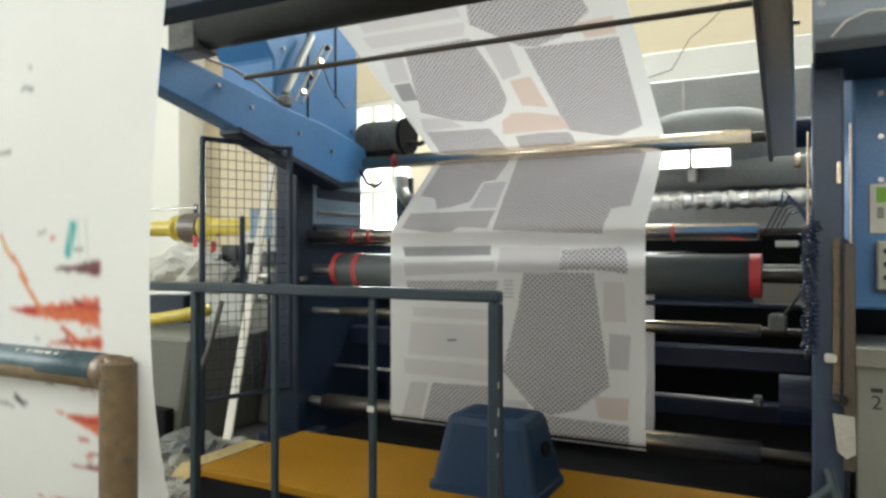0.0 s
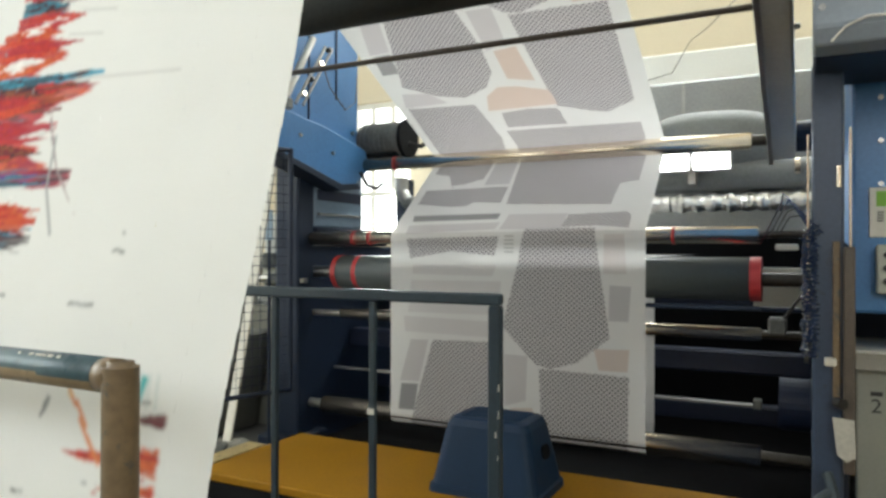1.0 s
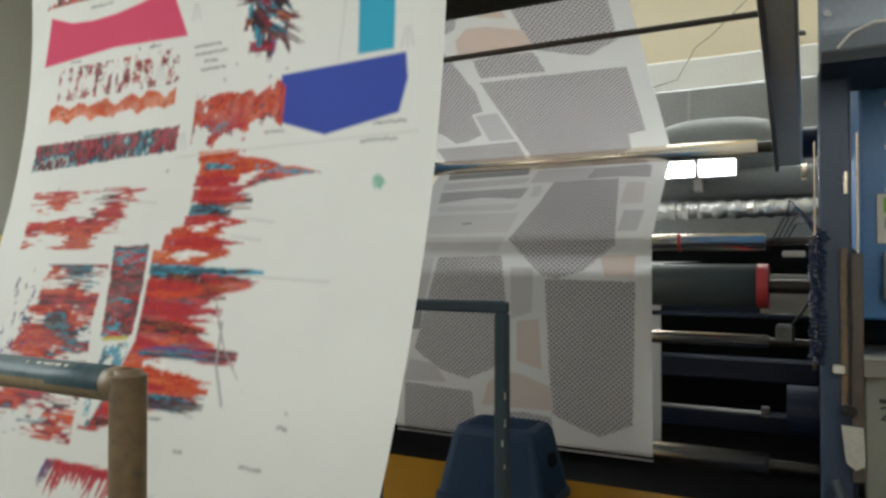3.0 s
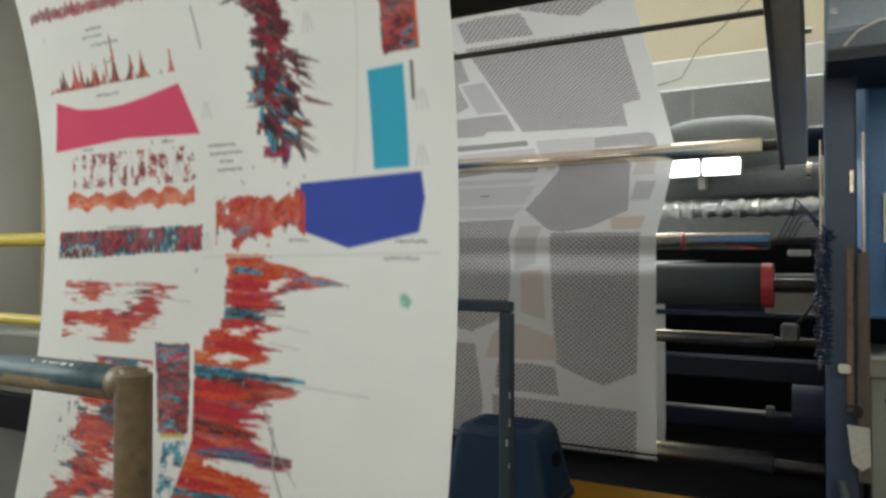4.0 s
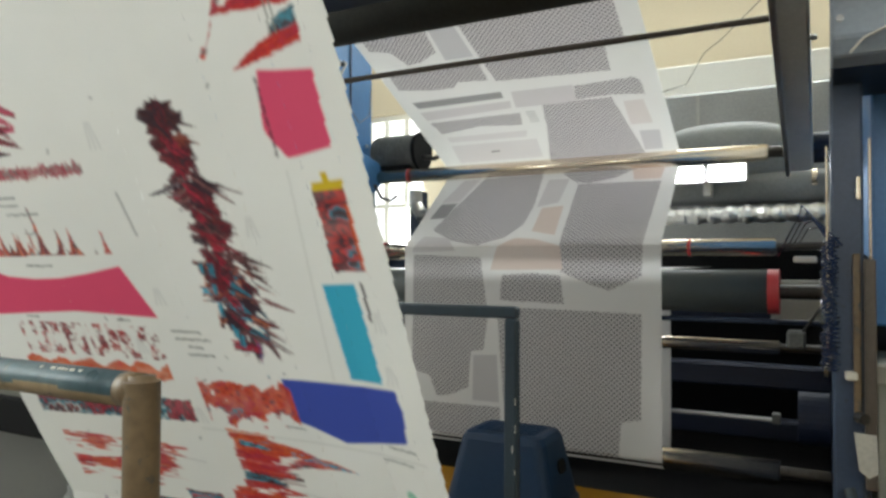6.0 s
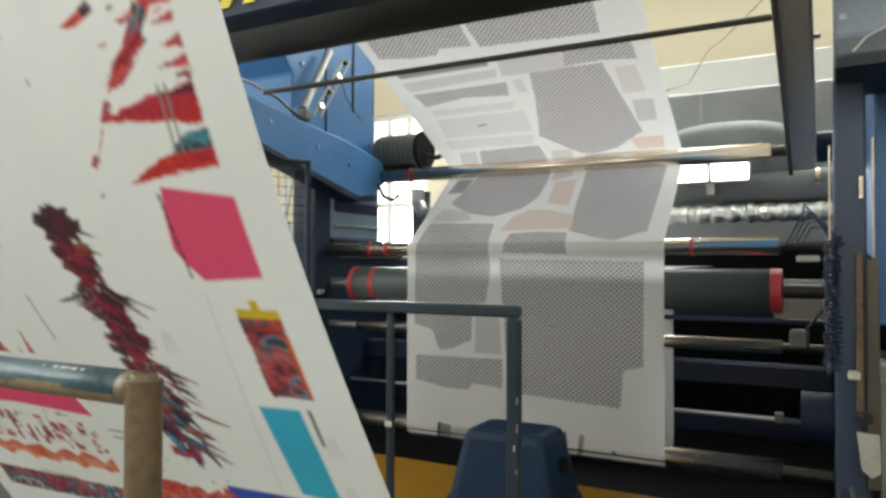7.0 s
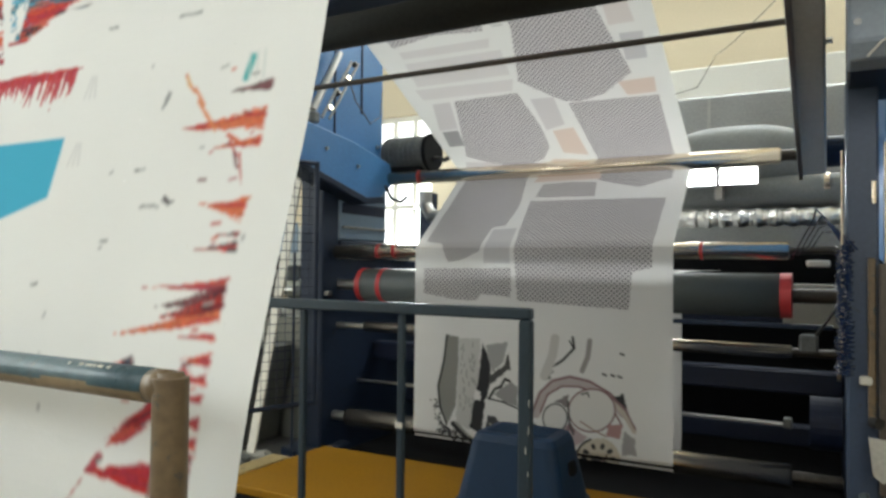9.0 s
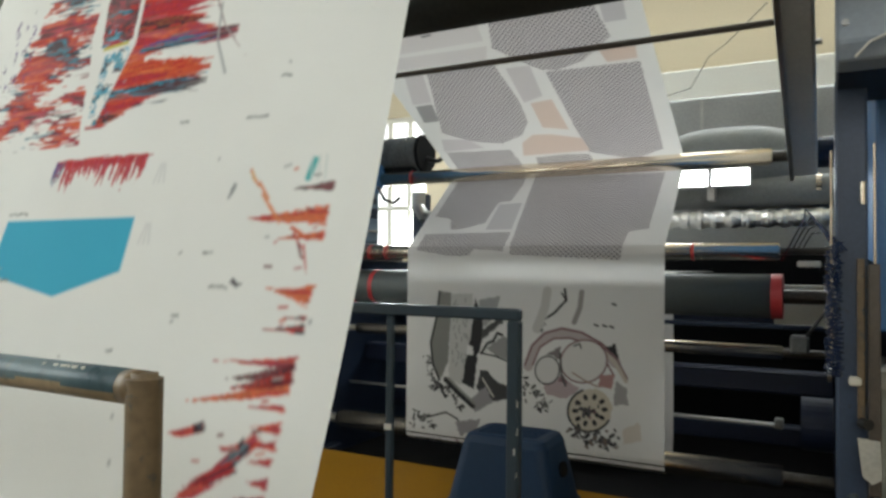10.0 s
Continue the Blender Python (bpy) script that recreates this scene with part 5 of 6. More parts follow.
    for n, path in enumerate((
            [(0.348, -0.986), (0.398, -0.959), (0.446, -0.925)],
            [(0.377, -1.024), (0.404, -0.993), (0.444, -0.957)],
            [(0.315, -0.918), (0.330, -0.859), (0.365, -0.819)],
            [(0.415, -0.929), (0.346, -0.915), (0.295, -0.877)],
            [(0.343, -0.887), (0.402, -0.830), (0.471, -0.802)],
            [(0.483, -0.829), (0.432, -0.849), (0.377, -0.869)],
            [(0.461, -0.796), (0.366, -0.797), (0.273, -0.782)],
            [(0.266, -0.768), (0.377, -0.774), (0.475, -0.744)],
            [(0.315, -0.779), (0.351, -0.739), (0.403, -0.735)],
            [(0.350, -0.857), (0.392, -0.809), (0.446, -0.761)],
)):
        k.brush(path, [0.016, 0.026, 0.006], [CRIM, (0.55, 0.06, 0.14), MAROON, (0.48, 0.10, 0.16)] if n < 7 else [SOOT, MAROON, CRIM], 3400 + 7 * n, 0.5)
    # a comb of crimson bristles hanging from a straight edge
    comb = np.random.RandomState(58)
    k.brush([(0.545, -1.682), (0.70, -1.684), (0.872, -1.680)], [0.022, 0.026, 0.02], [CRIM, REDP, CRIM], 3500, 0.3)
    for n in range(30):
        x = 0.545 + 0.325 * n / 29 + comb.uniform(-0.005, 0.005)
        ln = comb.uniform(0.03, 0.085) * (1.0 if n < 8 or n > 20 else 0.8)
        k.brush([(x, -1.686), (x - 0.004, -1.686 + ln * 0.6), (x - comb.uniform(0, 0.012), -1.686 + ln)], [0.014, 0.012, 0.004], [CRIM, REDP, (0.5, 0.06, 0.09)] if n > 2 else [PLUM, TEAL, CRIM], 3510 + 5 * n, 0.5)
    k.c = c
    # spikes and triangles against the margin, drawn out to the side
    k.c = true_c
    edge_u = 1.402

    def spike(tip, lo, hi, pal, seed, dry=0.45):
        mid_c = (lo + hi) / 2
        k.brush([(edge_u + 0.004, mid_c), ((edge_u + tip[0]) / 2, (mid_c + tip[1]) / 2 + 0.1 * (tip[1] - mid_c)), tip], [hi - lo, (hi - lo) * 0.42, 0.003], pal, seed, dry)
    flame, deep = [REDP, (0.62, 0.07, 0.03), REDP, CRIM], [MAROON, (0.30, 0.03, 0.02), REDP, SOOT]
    amber, soot = [ORANGE, (0.62, 0.14, 0.04), ORANGE, REDP], [SOOT, (0.14, 0.08, 0.08), MAROON]
    for n, (tu, tc, lo, hi, pal) in enumerate((
            (1.306, -1.583, -1.600, -1.572, soot), (1.196, -1.524, -1.552, -1.505, amber), (1.300, -1.484, -1.498, -1.478, amber), (1.305, -1.386, -1.395, -1.352, amber), (1.319, -1.309, -1.324, -1.304, deep), (1.355, -1.332, -1.340, -1.328, deep),
            (1.225, -1.247, -1.266, -1.243, flame), (1.262, -1.216, -1.262, -1.218, soot), (1.175, -1.168, -1.232, -1.196, amber), (1.270, -1.200, -1.250, -1.212, deep), (1.325, -1.172, -1.186, -1.170, flame), (1.345, -1.140, -1.155, -1.132, flame),
            (1.340, -1.110, -1.126, -1.106, flame), (1.350, -1.085, -1.096, -1.080, [CRIM, REDP]), (1.365, -1.052, -1.066, -1.044, flame), (1.345, -1.022, -1.036, -1.018, flame), (1.372, -1.008, -1.016, -1.000, deep))):
        spike((tu, tc), lo, hi, pal, 2800 + 9 * n)
    k.poly(REDP, (1.175, -0.958), (1.25, -0.976), (1.330, -0.985), (edge_u, -0.998), (edge_u, -0.935), (1.36, -0.938), (1.28, -0.948), wob=0.004)
    k.brush([(edge_u, -0.972), (1.30, -0.970), (1.21, -0.962)], [0.05, 0.034, 0.006], [REDP, CRIM, (0.34, 0.03, 0.05), REDP], 3001, 0.2)
    k.brush([(edge_u, -0.990), (1.33, -0.982)], [0.018, 0.006], [SOOT, MAROON], 3010, 0.4)
    k.poly(REDP, (1.190, -0.848), (1.26, -0.880), (1.35, -0.905), (edge_u, -0.900), (edge_u, -0.868), (1.30, -0.862), wob=0.004)
    k.brush([(edge_u, -0.912), (1.36, -0.908), (1.31, -0.898)], [0.034, 0.034, 0.010], [SOOT, TEAL, SOOT, TEAL], 3020, 0.25)
    k.brush([(edge_u, -0.882), (1.30, -0.872), (1.20, -0.850)], [0.028, 0.024, 0.006], flame, 3030, 0.3)
    for n, (ua, ca, ub, cb, wd, pal) in enumerate((
            (1.365, -1.125, 1.325, -1.085, 0.034, flame), (1.345, -1.11, 1.300, -1.062, 0.034, [TEAL, SOOT, (0.1, 0.2, 0.24)]), (1.318, -1.076, 1.265, -1.036, 0.036, [TEAL, REDP, CRIM]), (1.285, -1.046, 1.222, -1.008, 0.032, flame), (1.330, -1.105, 1.285, -1.10, 0.012, flame),
            (1.235, -1.128, 1.16, -1.108, 0.018, flame), (1.237, -1.130, 1.212, -1.126, 0.020, [TEAL, SOOT]), (1.330, -1.075, 1.235, -1.030, 0.026, [REDP, CRIM, SOOT]), (1.205, -0.985, 1.175, -0.955, 0.020, flame), (1.172, -0.945, 1.125, -0.893, 0.004, [REDP, (0.5, 0.2, 0.2)]),
            (1.128, -0.898, 1.108, -0.884, 0.018, flame), (1.330, -1.505, 1.388, -1.482, 0.010, amber), (1.368, -1.47, 1.386, -1.42, 0.005, amber), (1.338, -1.495, 1.372, -1.458, 0.005, amber), (1.355, -1.47, 1.375, -1.44, 0.006, deep),
            (1.195, -1.630, 1.230, -1.590, 0.008, [(0.70, 0.36, 0.14), ORANGE]), (1.200, -1.625, 1.214, -1.605, 0.010, [(0.70, 0.45, 0.22)]), (1.16, -1.598, 1.150, -1.57, 0.012, [(0.25, 0.26, 0.26)]), (1.215, -1.40, 1.238, -1.392, 0.012, [(0.25, 0.25, 0.25), SOOT]))):
        k.brush([(ua, ca), ((ua + ub) / 2, (ca + cb) / 2 + 0.004), (ub, cb)], [wd, wd * 0.9, wd * 0.4], pal, 3100 + 7 * n, 0.35)
    k.c = c
    dab = np.random.RandomState(33)
    for _ in range(26):
        cc, uu, ln = dab.uniform(-1.62, -0.98), 1.39 - abs(dab.normal(0, 0.05)), dab.uniform(0.004, 0.02)
        col = (REDP, MAROON, SOOT, ORANGE, CRIM, GREYINK)[dab.randint(0, 6)]
        k.stroke(col, [(uu - ln, cc + ln * dab.uniform(-0.1, 0.35)), (uu, cc)], dab.choice((0.0035, 0.005)))
    for cc, uu in ((-1.555, 1.245), (-1.53, 1.26), (-1.505, 1.285)):
        k.stroke((0.70, 0.25, 0.10), [(uu - 0.02, cc - 0.02), (uu + 0.012, cc + 0.015)], 0.006)
    k.stroke((0.08, 0.45, 0.45), [(1.352, -1.615), (1.345, -1.58)], 0.016)
    k.brush([(1.352, 0.150), (1.36, 0.166), (1.356, 0.184)], [0.024, 0.034, 0.022], [(0.22, 0.48, 0.36), (0.30, 0.56, 0.42)], 3600, 0.3)
    for uu in (1.345, 1.362, 1.378):
        k.stroke((0.55, 0.62, 0.60), [(uu, -1.625), (uu + 0.006, -1.575)], 0.003)
    # grey ladder mark near the margin, pencil lines and captions
    for off in (-0.008, 0.008):
        k.stroke((0.22, 0.23, 0.2), [(1.338 + off, -0.972), (1.330 + off, -0.868)], 0.005)
    k.stroke((0.62, 0.62, 0.59), [(1.258, -0.64), (1.214, -0.14)], 0.003)
    k.stroke((0.60, 0.60, 0.57), [(0.70, 0.062), (1.45, 0.052)], 0.003)
    k.stroke((0.35, 0.36, 0.36), [(0.985, 0.50), (1.0, 0.60), (1.05, 0.69)], 0.006)
    k.stroke((0.25, 0.25, 0.25), [(0.72, -0.62), (0.735, -0.51)], 0.005)
    rnd = np.random.RandomState(9)
    bars = ((0.29, -0.62, 0.07), (0.27, -0.60, 0.09), (0.30, -0.575, 0.12), (0.34, -0.52, 0.05), (0.29, -0.427, 0.10), (0.73, -0.245, 0.10), (0.735, -0.222, 0.12), (0.77, -0.2, 0.05), (0.76, -0.178, 0.09),
            (0.30, -0.03, 0.16), (1.01, 0.018, 0.06), (1.33, 0.025, 0.09), (1.30, 0.065, 0.10), (0.41, -1.53, 0.08), (0.41, -1.36, 0.09), (1.08, -1.30, 0.02), (1.16, -1.36, 0.05), (1.12, -1.43, 0.03), (0.92, -1.22, 0.02),
            (0.55, -0.27, 0.05), (0.20, -0.27, 0.05), (1.20, -0.95, 0.015), (1.12, -0.87, 0.02), (1.15, 0.81, 0.06), (1.22, 0.72, 0.03), (0.95, 0.80, 0.03))
    for uu, cc, w in bars:
        n = max(2, int(w / 0.012))
        for q in range(n):
            x = uu + w * q / n
            k.stroke(tuple(np.array(GREYINK) * rnd.uniform(0.5, 1.5)), [(x, cc), (x + w / n * 0.62, cc + rnd.uniform(-0.003, 0.003))], 0.0055)
    for cc in np.arange(-0.80, -0.68, 0.017):
        k.stroke(SOOT, [(1.243, cc), (1.243, cc + 0.009)], 0.006)
    for cc in np.arange(-0.39, -0.31, 0.011):
        k.stroke(SOOT, [(1.388, cc), (1.389, cc + 0.006)], 0.008)
    for _ in range(46):
        x, y = rnd.uniform(0.05, 1.45), rnd.uniform(-1.68, 0.82)
        k.stroke((0.30, 0.30, 0.30), [(x, y), (x + rnd.uniform(-0.008, 0.008), y + rnd.uniform(-0.01, 0.01))], rnd.uniform(0.003, 0.006))
    for x, y in ((0.73, -0.34), (0.71, -0.74), (0.60, -0.19), (0.715, 0.02), (1.405, -0.17), (1.41, -0.30), (0.935, -1.47), (0.93, 0.95 - REPEAT), (1.10, -0.52)):
        for d in (-0.016, 0.0, 0.016):
            k.stroke((0.62, 0.62, 0.61), [(x + d * 0.4, y - 0.025), (x + d, y + 0.02)], 0.004)
    return k.soften()


def paint_reverse():
    """The paler back of the web: dotted garment panels, plain grey and peach pieces, then a pair of inked ornaments."""
    k = Canvas(-5.80, 3.40, RCELL, (0.80, 0.79, 0.78))
    dot, plain, dim, peach, rose = (0.58, 0.54, 0.56), (0.64, 0.60, 0.62), (0.36, 0.35, 0.36), (0.71, 0.55, 0.48), (0.70, 0.63, 0.62)
    d = dict(dots=0.9, wob=0.004)
    grey, faint = (0.58, 0.56, 0.59), (0.70, 0.66, 0.67)

    def layout(o):
        """One repeat of the garment panels, moved along the web by o."""
        def lay(color, *pts, **kw):
            k.poly(color, *[(a, b + o) for a, b in pts], **kw)
        lay(dot, (0.85, 0.855), (1.235, 0.85), (1.318, 0.265), (1.145, 0.125), (1.00, 0.085), (0.92, 0.10), (0.72, 0.30), (0.80, 0.60), **d)
        lay(dim, (0.085, 0.99), (0.655, 0.995), (0.65, 0.942), (0.10, 0.932), dots=0.35)
        lay(plain, (0.09, 0.895), (0.68, 0.912), (0.665, 0.85), (0.10, 0.815), dots=0)
        lay(dot, (0.11, 0.79), (0.70, 0.80), (0.672, 0.69), (0.40, 0.715), (0.135, 0.672), **d)
        lay(faint, (0.15, 0.635), (0.685, 0.637), (0.66, 0.575), (0.15, 0.582), dots=0)
        lay(faint, (0.14, 0.545), (0.715, 0.548), (0.695, 0.36), (0.12, 0.355), dots=0)
        k.stroke((0.2, 0.2, 0.2), [(0.385, 0.452 + o), (0.435, 0.456 + o)], 0.012)
        lay(faint, (0.09, 0.332), (0.70, 0.322), (0.66, 0.232), (0.10, 0.24), dots=0)
        lay(plain, (0.71, 0.985), (1.06, 0.982), (1.045, 0.862), (0.99, 0.842), (0.69, 0.848), dots=0)
        lay(dot, (1.064, 0.97), (1.375, 0.985), (1.405, 0.955), (1.41, 0.845), (1.24, 0.87), (1.045, 0.86), **d)
        for n in range(5):
            k.stroke((0.45, 0.44, 0.45), [(0.735, 0.80 - 0.022 * n + o), (0.785, 0.80 - 0.022 * n + o)], 0.008)
        lay(rose, (1.288, 0.806), (1.392, 0.806), (1.405, 0.60), (1.284, 0.60), dots=0)
        lay(grey, (1.318, 0.54), (1.428, 0.535), (1.415, 0.355), (1.312, 0.355), dots=0)
        lay(peach, (1.236, 0.206), (1.42, 0.213), (1.411, 0.098), (1.262, 0.096), dots=0)
        lay(dot, (0.935, 0.082), (1.418, 0.072), (1.402, -0.656), (1.235, -0.735), (1.12, -0.70), (0.974, -0.64), (0.965, -0.52), **d)
        lay(dot, (0.285, 0.20), (0.68, 0.21), (0.715, -0.10), (0.705, -0.30), (0.63, -0.42), (0.47, -0.49), (0.30, -0.45), (0.125, -0.34), **d)
        lay(plain, (0.138, 0.195), (0.257, 0.197), (0.195, -0.05), (0.065, -0.055), dots=0)
        lay(dim, (0.075, -0.07), (0.188, -0.065), (0.162, -0.222), (0.055, -0.225), dots=0.2)
        lay(plain, (0.735, 0.147), (0.87, 0.144), (0.860, -0.10), (0.737, -0.14), dots=0)
        lay(peach, (0.772, -0.15), (0.90, -0.135), (0.918, -0.41), (0.772, -0.37), dots=0)
        lay(peach, (0.60, -0.50), (0.69, -0.43), (0.80, -0.44), (0.97, -0.50), (0.985, -0.625), (0.56, -0.63), dots=0)
        lay(plain, (0.09, -0.40), (0.26, -0.42), (0.34, -0.52), (0.05, -0.53), dots=0)
        lay(dot, (0.63, -0.66), (0.80, -0.645), (0.97, -0.66), (0.99, -0.81), (0.62, -0.80), **d)
        lay(dot, (0.06, -0.54), (0.50, -0.56), (0.545, -0.90), (0.519, -1.079), (0.44, -1.096), (0.423, -1.30), (0.30, -1.355), (0.22, -1.364), (0.17, -1.25), (0.05, -1.22), **d)
        lay(grey, (0.455, -1.115), (0.60, -1.105), (0.615, -1.37), (0.45, -1.37), dots=0)
        lay(dot, (0.60, -0.835), (1.40, -0.85), (1.395, -1.385), (1.295, -1.41), (1.28, -1.605), (0.66, -1.577), **d)
        lay(dot, (0.06, -1.405), (0.62, -1.395), (0.62, -1.56), (0.44, -1.545), (0.40, -1.585), (0.277, -1.585), (0.06, -1.55), **d)
    layout(0.0)
    layout(2.66)
    # a pair of inked ornaments, drawn on a grid of their own
    inks = ((0.035, 0.035, 0.04), (0.10, 0.095, 0.10), (0.22, 0.21, 0.20), (0.24, 0.06, 0.08), (0.36, 0.17, 0.10))
    rnd = np.random.RandomState(21)

    def q(x, y):
        return -0.0957 + 0.001635 * x - 2.3e-7 * x * x, -1.7797 + 6.5e-5 * x - 0.001394 * y + 2.1e-7 * x * y

    def fill(color, *pts):
        k.poly(color, *[q(*p) for p in pts], wob=0.006)

    def ink(color, width, *pts):
        k.stroke(color, [q(*p) for p in pts], width)

    def blots(x0, y0, x1, y1, n, spread, colors, size):
        for _ in range(n):
            f = rnd.rand()
            x, y = x0 + (x1 - x0) * f + rnd.normal(0, spread), y0 + (y1 - y0) * f + rnd.normal(0, spread)
            ink(colors[rnd.randint(0, len(colors))], rnd.uniform(0.5, 1.3) * size, (x, y), (x + rnd.uniform(-14, 14), y + rnd.uniform(-10, 14)))
    # grey feathers and a dark leaf
    fill((0.27, 0.27, 0.24), (198, 20), (250, 25), (246, 200), (236, 330), (204, 405), (170, 340), (160, 250), (184, 140))
    ink(inks[0], 0.014, (198, 20), (186, 130), (162, 240), (172, 330), (200, 400))
    fill((0.58, 0.58, 0.56), (252, 30), (342, 35), (330, 250), (302, 425), (240, 400), (244, 250))
    for n in range(40):
        x, y = rnd.uniform(255, 325), rnd.uniform(40, 390)
        ink((0.34, 0.34, 0.33), 0.007, (x, y), (x + rnd.uniform(-8, 8), y + rnd.uniform(8, 26)))
    fill(inks[0], (350, 50), (386, 130), (386, 230), (364, 300), (350, 445), (300, 415), (315, 300), (330, 235))
    fill((0.09, 0.09, 0.09), (380, 190), (440, 150), (462, 90), (472, 160), (420, 200), (388, 230))
    fill((0.38, 0.38, 0.38), (364, 60), (458, 45), (442, 130), (392, 178))
    fill((0.80, 0.79, 0.78), (318, 252), (346, 262), (344, 294), (316, 292))
    fill((0.33, 0.32, 0.32), (400, 270), (468, 218), (500, 235), (500, 322), (440, 302))
    ink(inks[0], 0.016, (380, 290), (404, 250), (432, 236), (448, 205), (468, 214))
    ink(inks[0], 0.010, (380, 290), (440, 304), (500, 330))
    fill((0.07, 0.07, 0.075), (376, 362), (412, 368), (442, 410), (510, 440), (505, 490), (420, 498), (360, 440))
    ink((0.62, 0.58, 0.48), 0.010, (386, 398), (432, 476))
    fill((0.33, 0.31, 0.33), (338, 482), (400, 432), (430, 500), (352, 545))
    ink(inks[0], 0.032, (228, 400), (280, 455), (345, 515))
    ink((0.30, 0.29, 0.26), 0.016, (240, 395), (292, 448), (352, 505))
    blots(140, 310, 180, 420, 16, 10, inks[:3], 0.010)
    blots(175, 400, 310, 530, 34, 12, inks[:2], 0.014)
    blots(85, 560, 170, 590, 26, 18, inks[:3], 0.014)
    ink(inks[1], 0.012, (150, 560), (230, 540), (280, 570), (300, 640))
    fill((0.34, 0.30, 0.33), (270, 580), (380, 570), (360, 620), (290, 640))
    # round fruit in a rosy wreath
    ink((0.52, 0.40, 0.41), 0.055, (580, 350), (606, 275), (655, 225), (725, 208), (805, 228), (885, 278), (955, 350))
    ink(inks[3], 0.010, (566, 345), (598, 262), (650, 212), (722, 194), (808, 214), (895, 264), (965, 330))
    ink(inks[3], 0.010, (600, 345), (630, 270), (690, 235), (760, 236), (830, 262), (900, 320), (945, 400))
    ink((0.58, 0.46, 0.36), 0.022, (870, 270), (950, 345), (1000, 430))
    ink(inks[3], 0.009, (880, 262), (962, 338), (1006, 420))
    fill(inks[0], (915, 285), (955, 265), (966, 335))
    fill((0.24, 0.20, 0.21), (655, 300), (720, 270), (716, 330), (690, 310))
    fill((0.50, 0.33, 0.36), (640, 425), (720, 395), (800, 455), (745, 498), (660, 472))
    fill((0.26, 0.10, 0.12), (706, 420), (726, 385), (752, 432))
    for cx, cy, rx, ry, col in ((662, 370, 52, 60, (0.72, 0.70, 0.69)), (818, 338, 100, 92, (0.74, 0.71, 0.68))):
        ring = [(cx + rx * math.cos(t), cy + ry * math.sin(t)) for t in np.linspace(0, math.tau, 24)]
        fill(col, *ring[:-1])
        ink(inks[1] if cx < 700 else inks[3], 0.009, *ring)
    ink(inks[1], 0.011, (716, 300), (724, 400), (740, 440))
    ink(inks[4], 0.008, (770, 385), (830, 425), (880, 450))
    ink(inks[1], 0.009, (775, 270), (800, 262), (806, 280))
    fill((0.46, 0.14, 0.13), (888, 395), (952, 402), (936, 462), (880, 448))
    fill((0.38, 0.35, 0.36), (955, 430), (1000, 458), (1012, 534), (946, 532))
    ring = [(845 + 95 * math.cos(t), 548 + 92 * math.sin(t)) for t in np.linspace(0, math.tau, 24)]
    fill((0.62, 0.52, 0.36), *ring[:-1])
    ink(inks[0], 0.012, *ring[2:17])
    for n in range(10):
        t = n * math.tau / 10
        ink(inks[0], 0.022, (845 + 68 * math.cos(t), 548 + 62 * math.sin(t)), (845 + 58 * math.cos(t), 548 + 54 * math.sin(t)))
    blots(810, 545, 885, 560, 22, 14, (inks[0], inks[3], inks[1]), 0.015)
    blots(570, 425, 660, 540, 40, 16, inks[:3], 0.012)
    ink(inks[0], 0.014, (735, 25), (742, 72), (692, 124), (664, 142))
    ink(inks[0], 0.009, (722, 40), (740, 74))
    blots(655, 150, 625, 205, 9, 5, inks[:2], 0.008)
    ink((0.36, 0.32, 0.31), 0.028, (808, 40), (800, 108), (776, 168))
    ink((0.60, 0.58, 0.56), 0.05, (660, 30), (650, 100), (615, 190))
    for x, y in ((864, 182), (900, 186), (930, 192), (940, 95)):
        ink(inks[1], 0.012, (x, y), (x + 14, y + 6))
    blots(770, 640, 960, 690, 60, 22, (inks[0], inks[1], (0.20, 0.13, 0.10)), 0.016)
    blots(120, 680, 500, 720, 40, 22, inks[:4], 0.014)
    fill((0.70, 0.60, 0.52), (985, 640), (1060, 610), (1070, 690), (990, 700))
    return k


def strip_mesh(name, u, along, rgb, dots, uvc, material, u_from=0.0):
    """A flat strip of cloth: columns at u, rows at 'along' (metres from its middle, down positive), coloured point by point."""
    nr, nu = len(along), len(u)
    uu, vv = np.meshgrid(u, along)
    co = np.stack([uu, np.zeros_like(uu), -vv], -1).reshape(-1, 3)
    i = np.arange((nr - 1) * nu).reshape(nr - 1, nu)[:, :-1].ravel()
    faces = np.stack([i, i + nu, i + nu + 1, i + 1], -1)
    me = bpy.data.meshes.new(name)
    me.vertices.add(len(co))
    me.vertices.foreach_set("co", co.ravel())
    me.loops.add(faces.size)
    me.loops.foreach_set("vertex_index", faces.ravel())
    me.polygons.add(len(faces))
    me.polygons.foreach_set("loop_start", np.arange(0, faces.size, 4))
    me.polygons.foreach_set("use_smooth", np.ones(len(faces), bool))
    me.update(calc_edges=True)
    col = me.color_attributes.new("print", "FLOAT_COLOR", "POINT")
    col.data.foreach_set("color", np.concatenate([rgb.reshape(-1, 3), dots.reshape(-1, 1)], 1).ravel())
    uvl = me.uv_layers.new(name="cloth")
    cu, cv = np.meshgrid(u - u[0] + u_from, uvc)
    flat = np.stack([cu, cv], -1).reshape(-1, 2)
    uvl.data.foreach_set("uv", flat[faces.ravel()].ravel())
    me.materials.append(material)
    return me


STRIP = 0.04                      # 12 cells
SPLIT = (0.0, 0.4, 0.8, 1.1, 1.3, 1.42, 1.5)          # columns of the drop, which billows
BILLOW = (0.04, 0.095, 0.13, 0.135, 0.105, 0.06, 0.015)
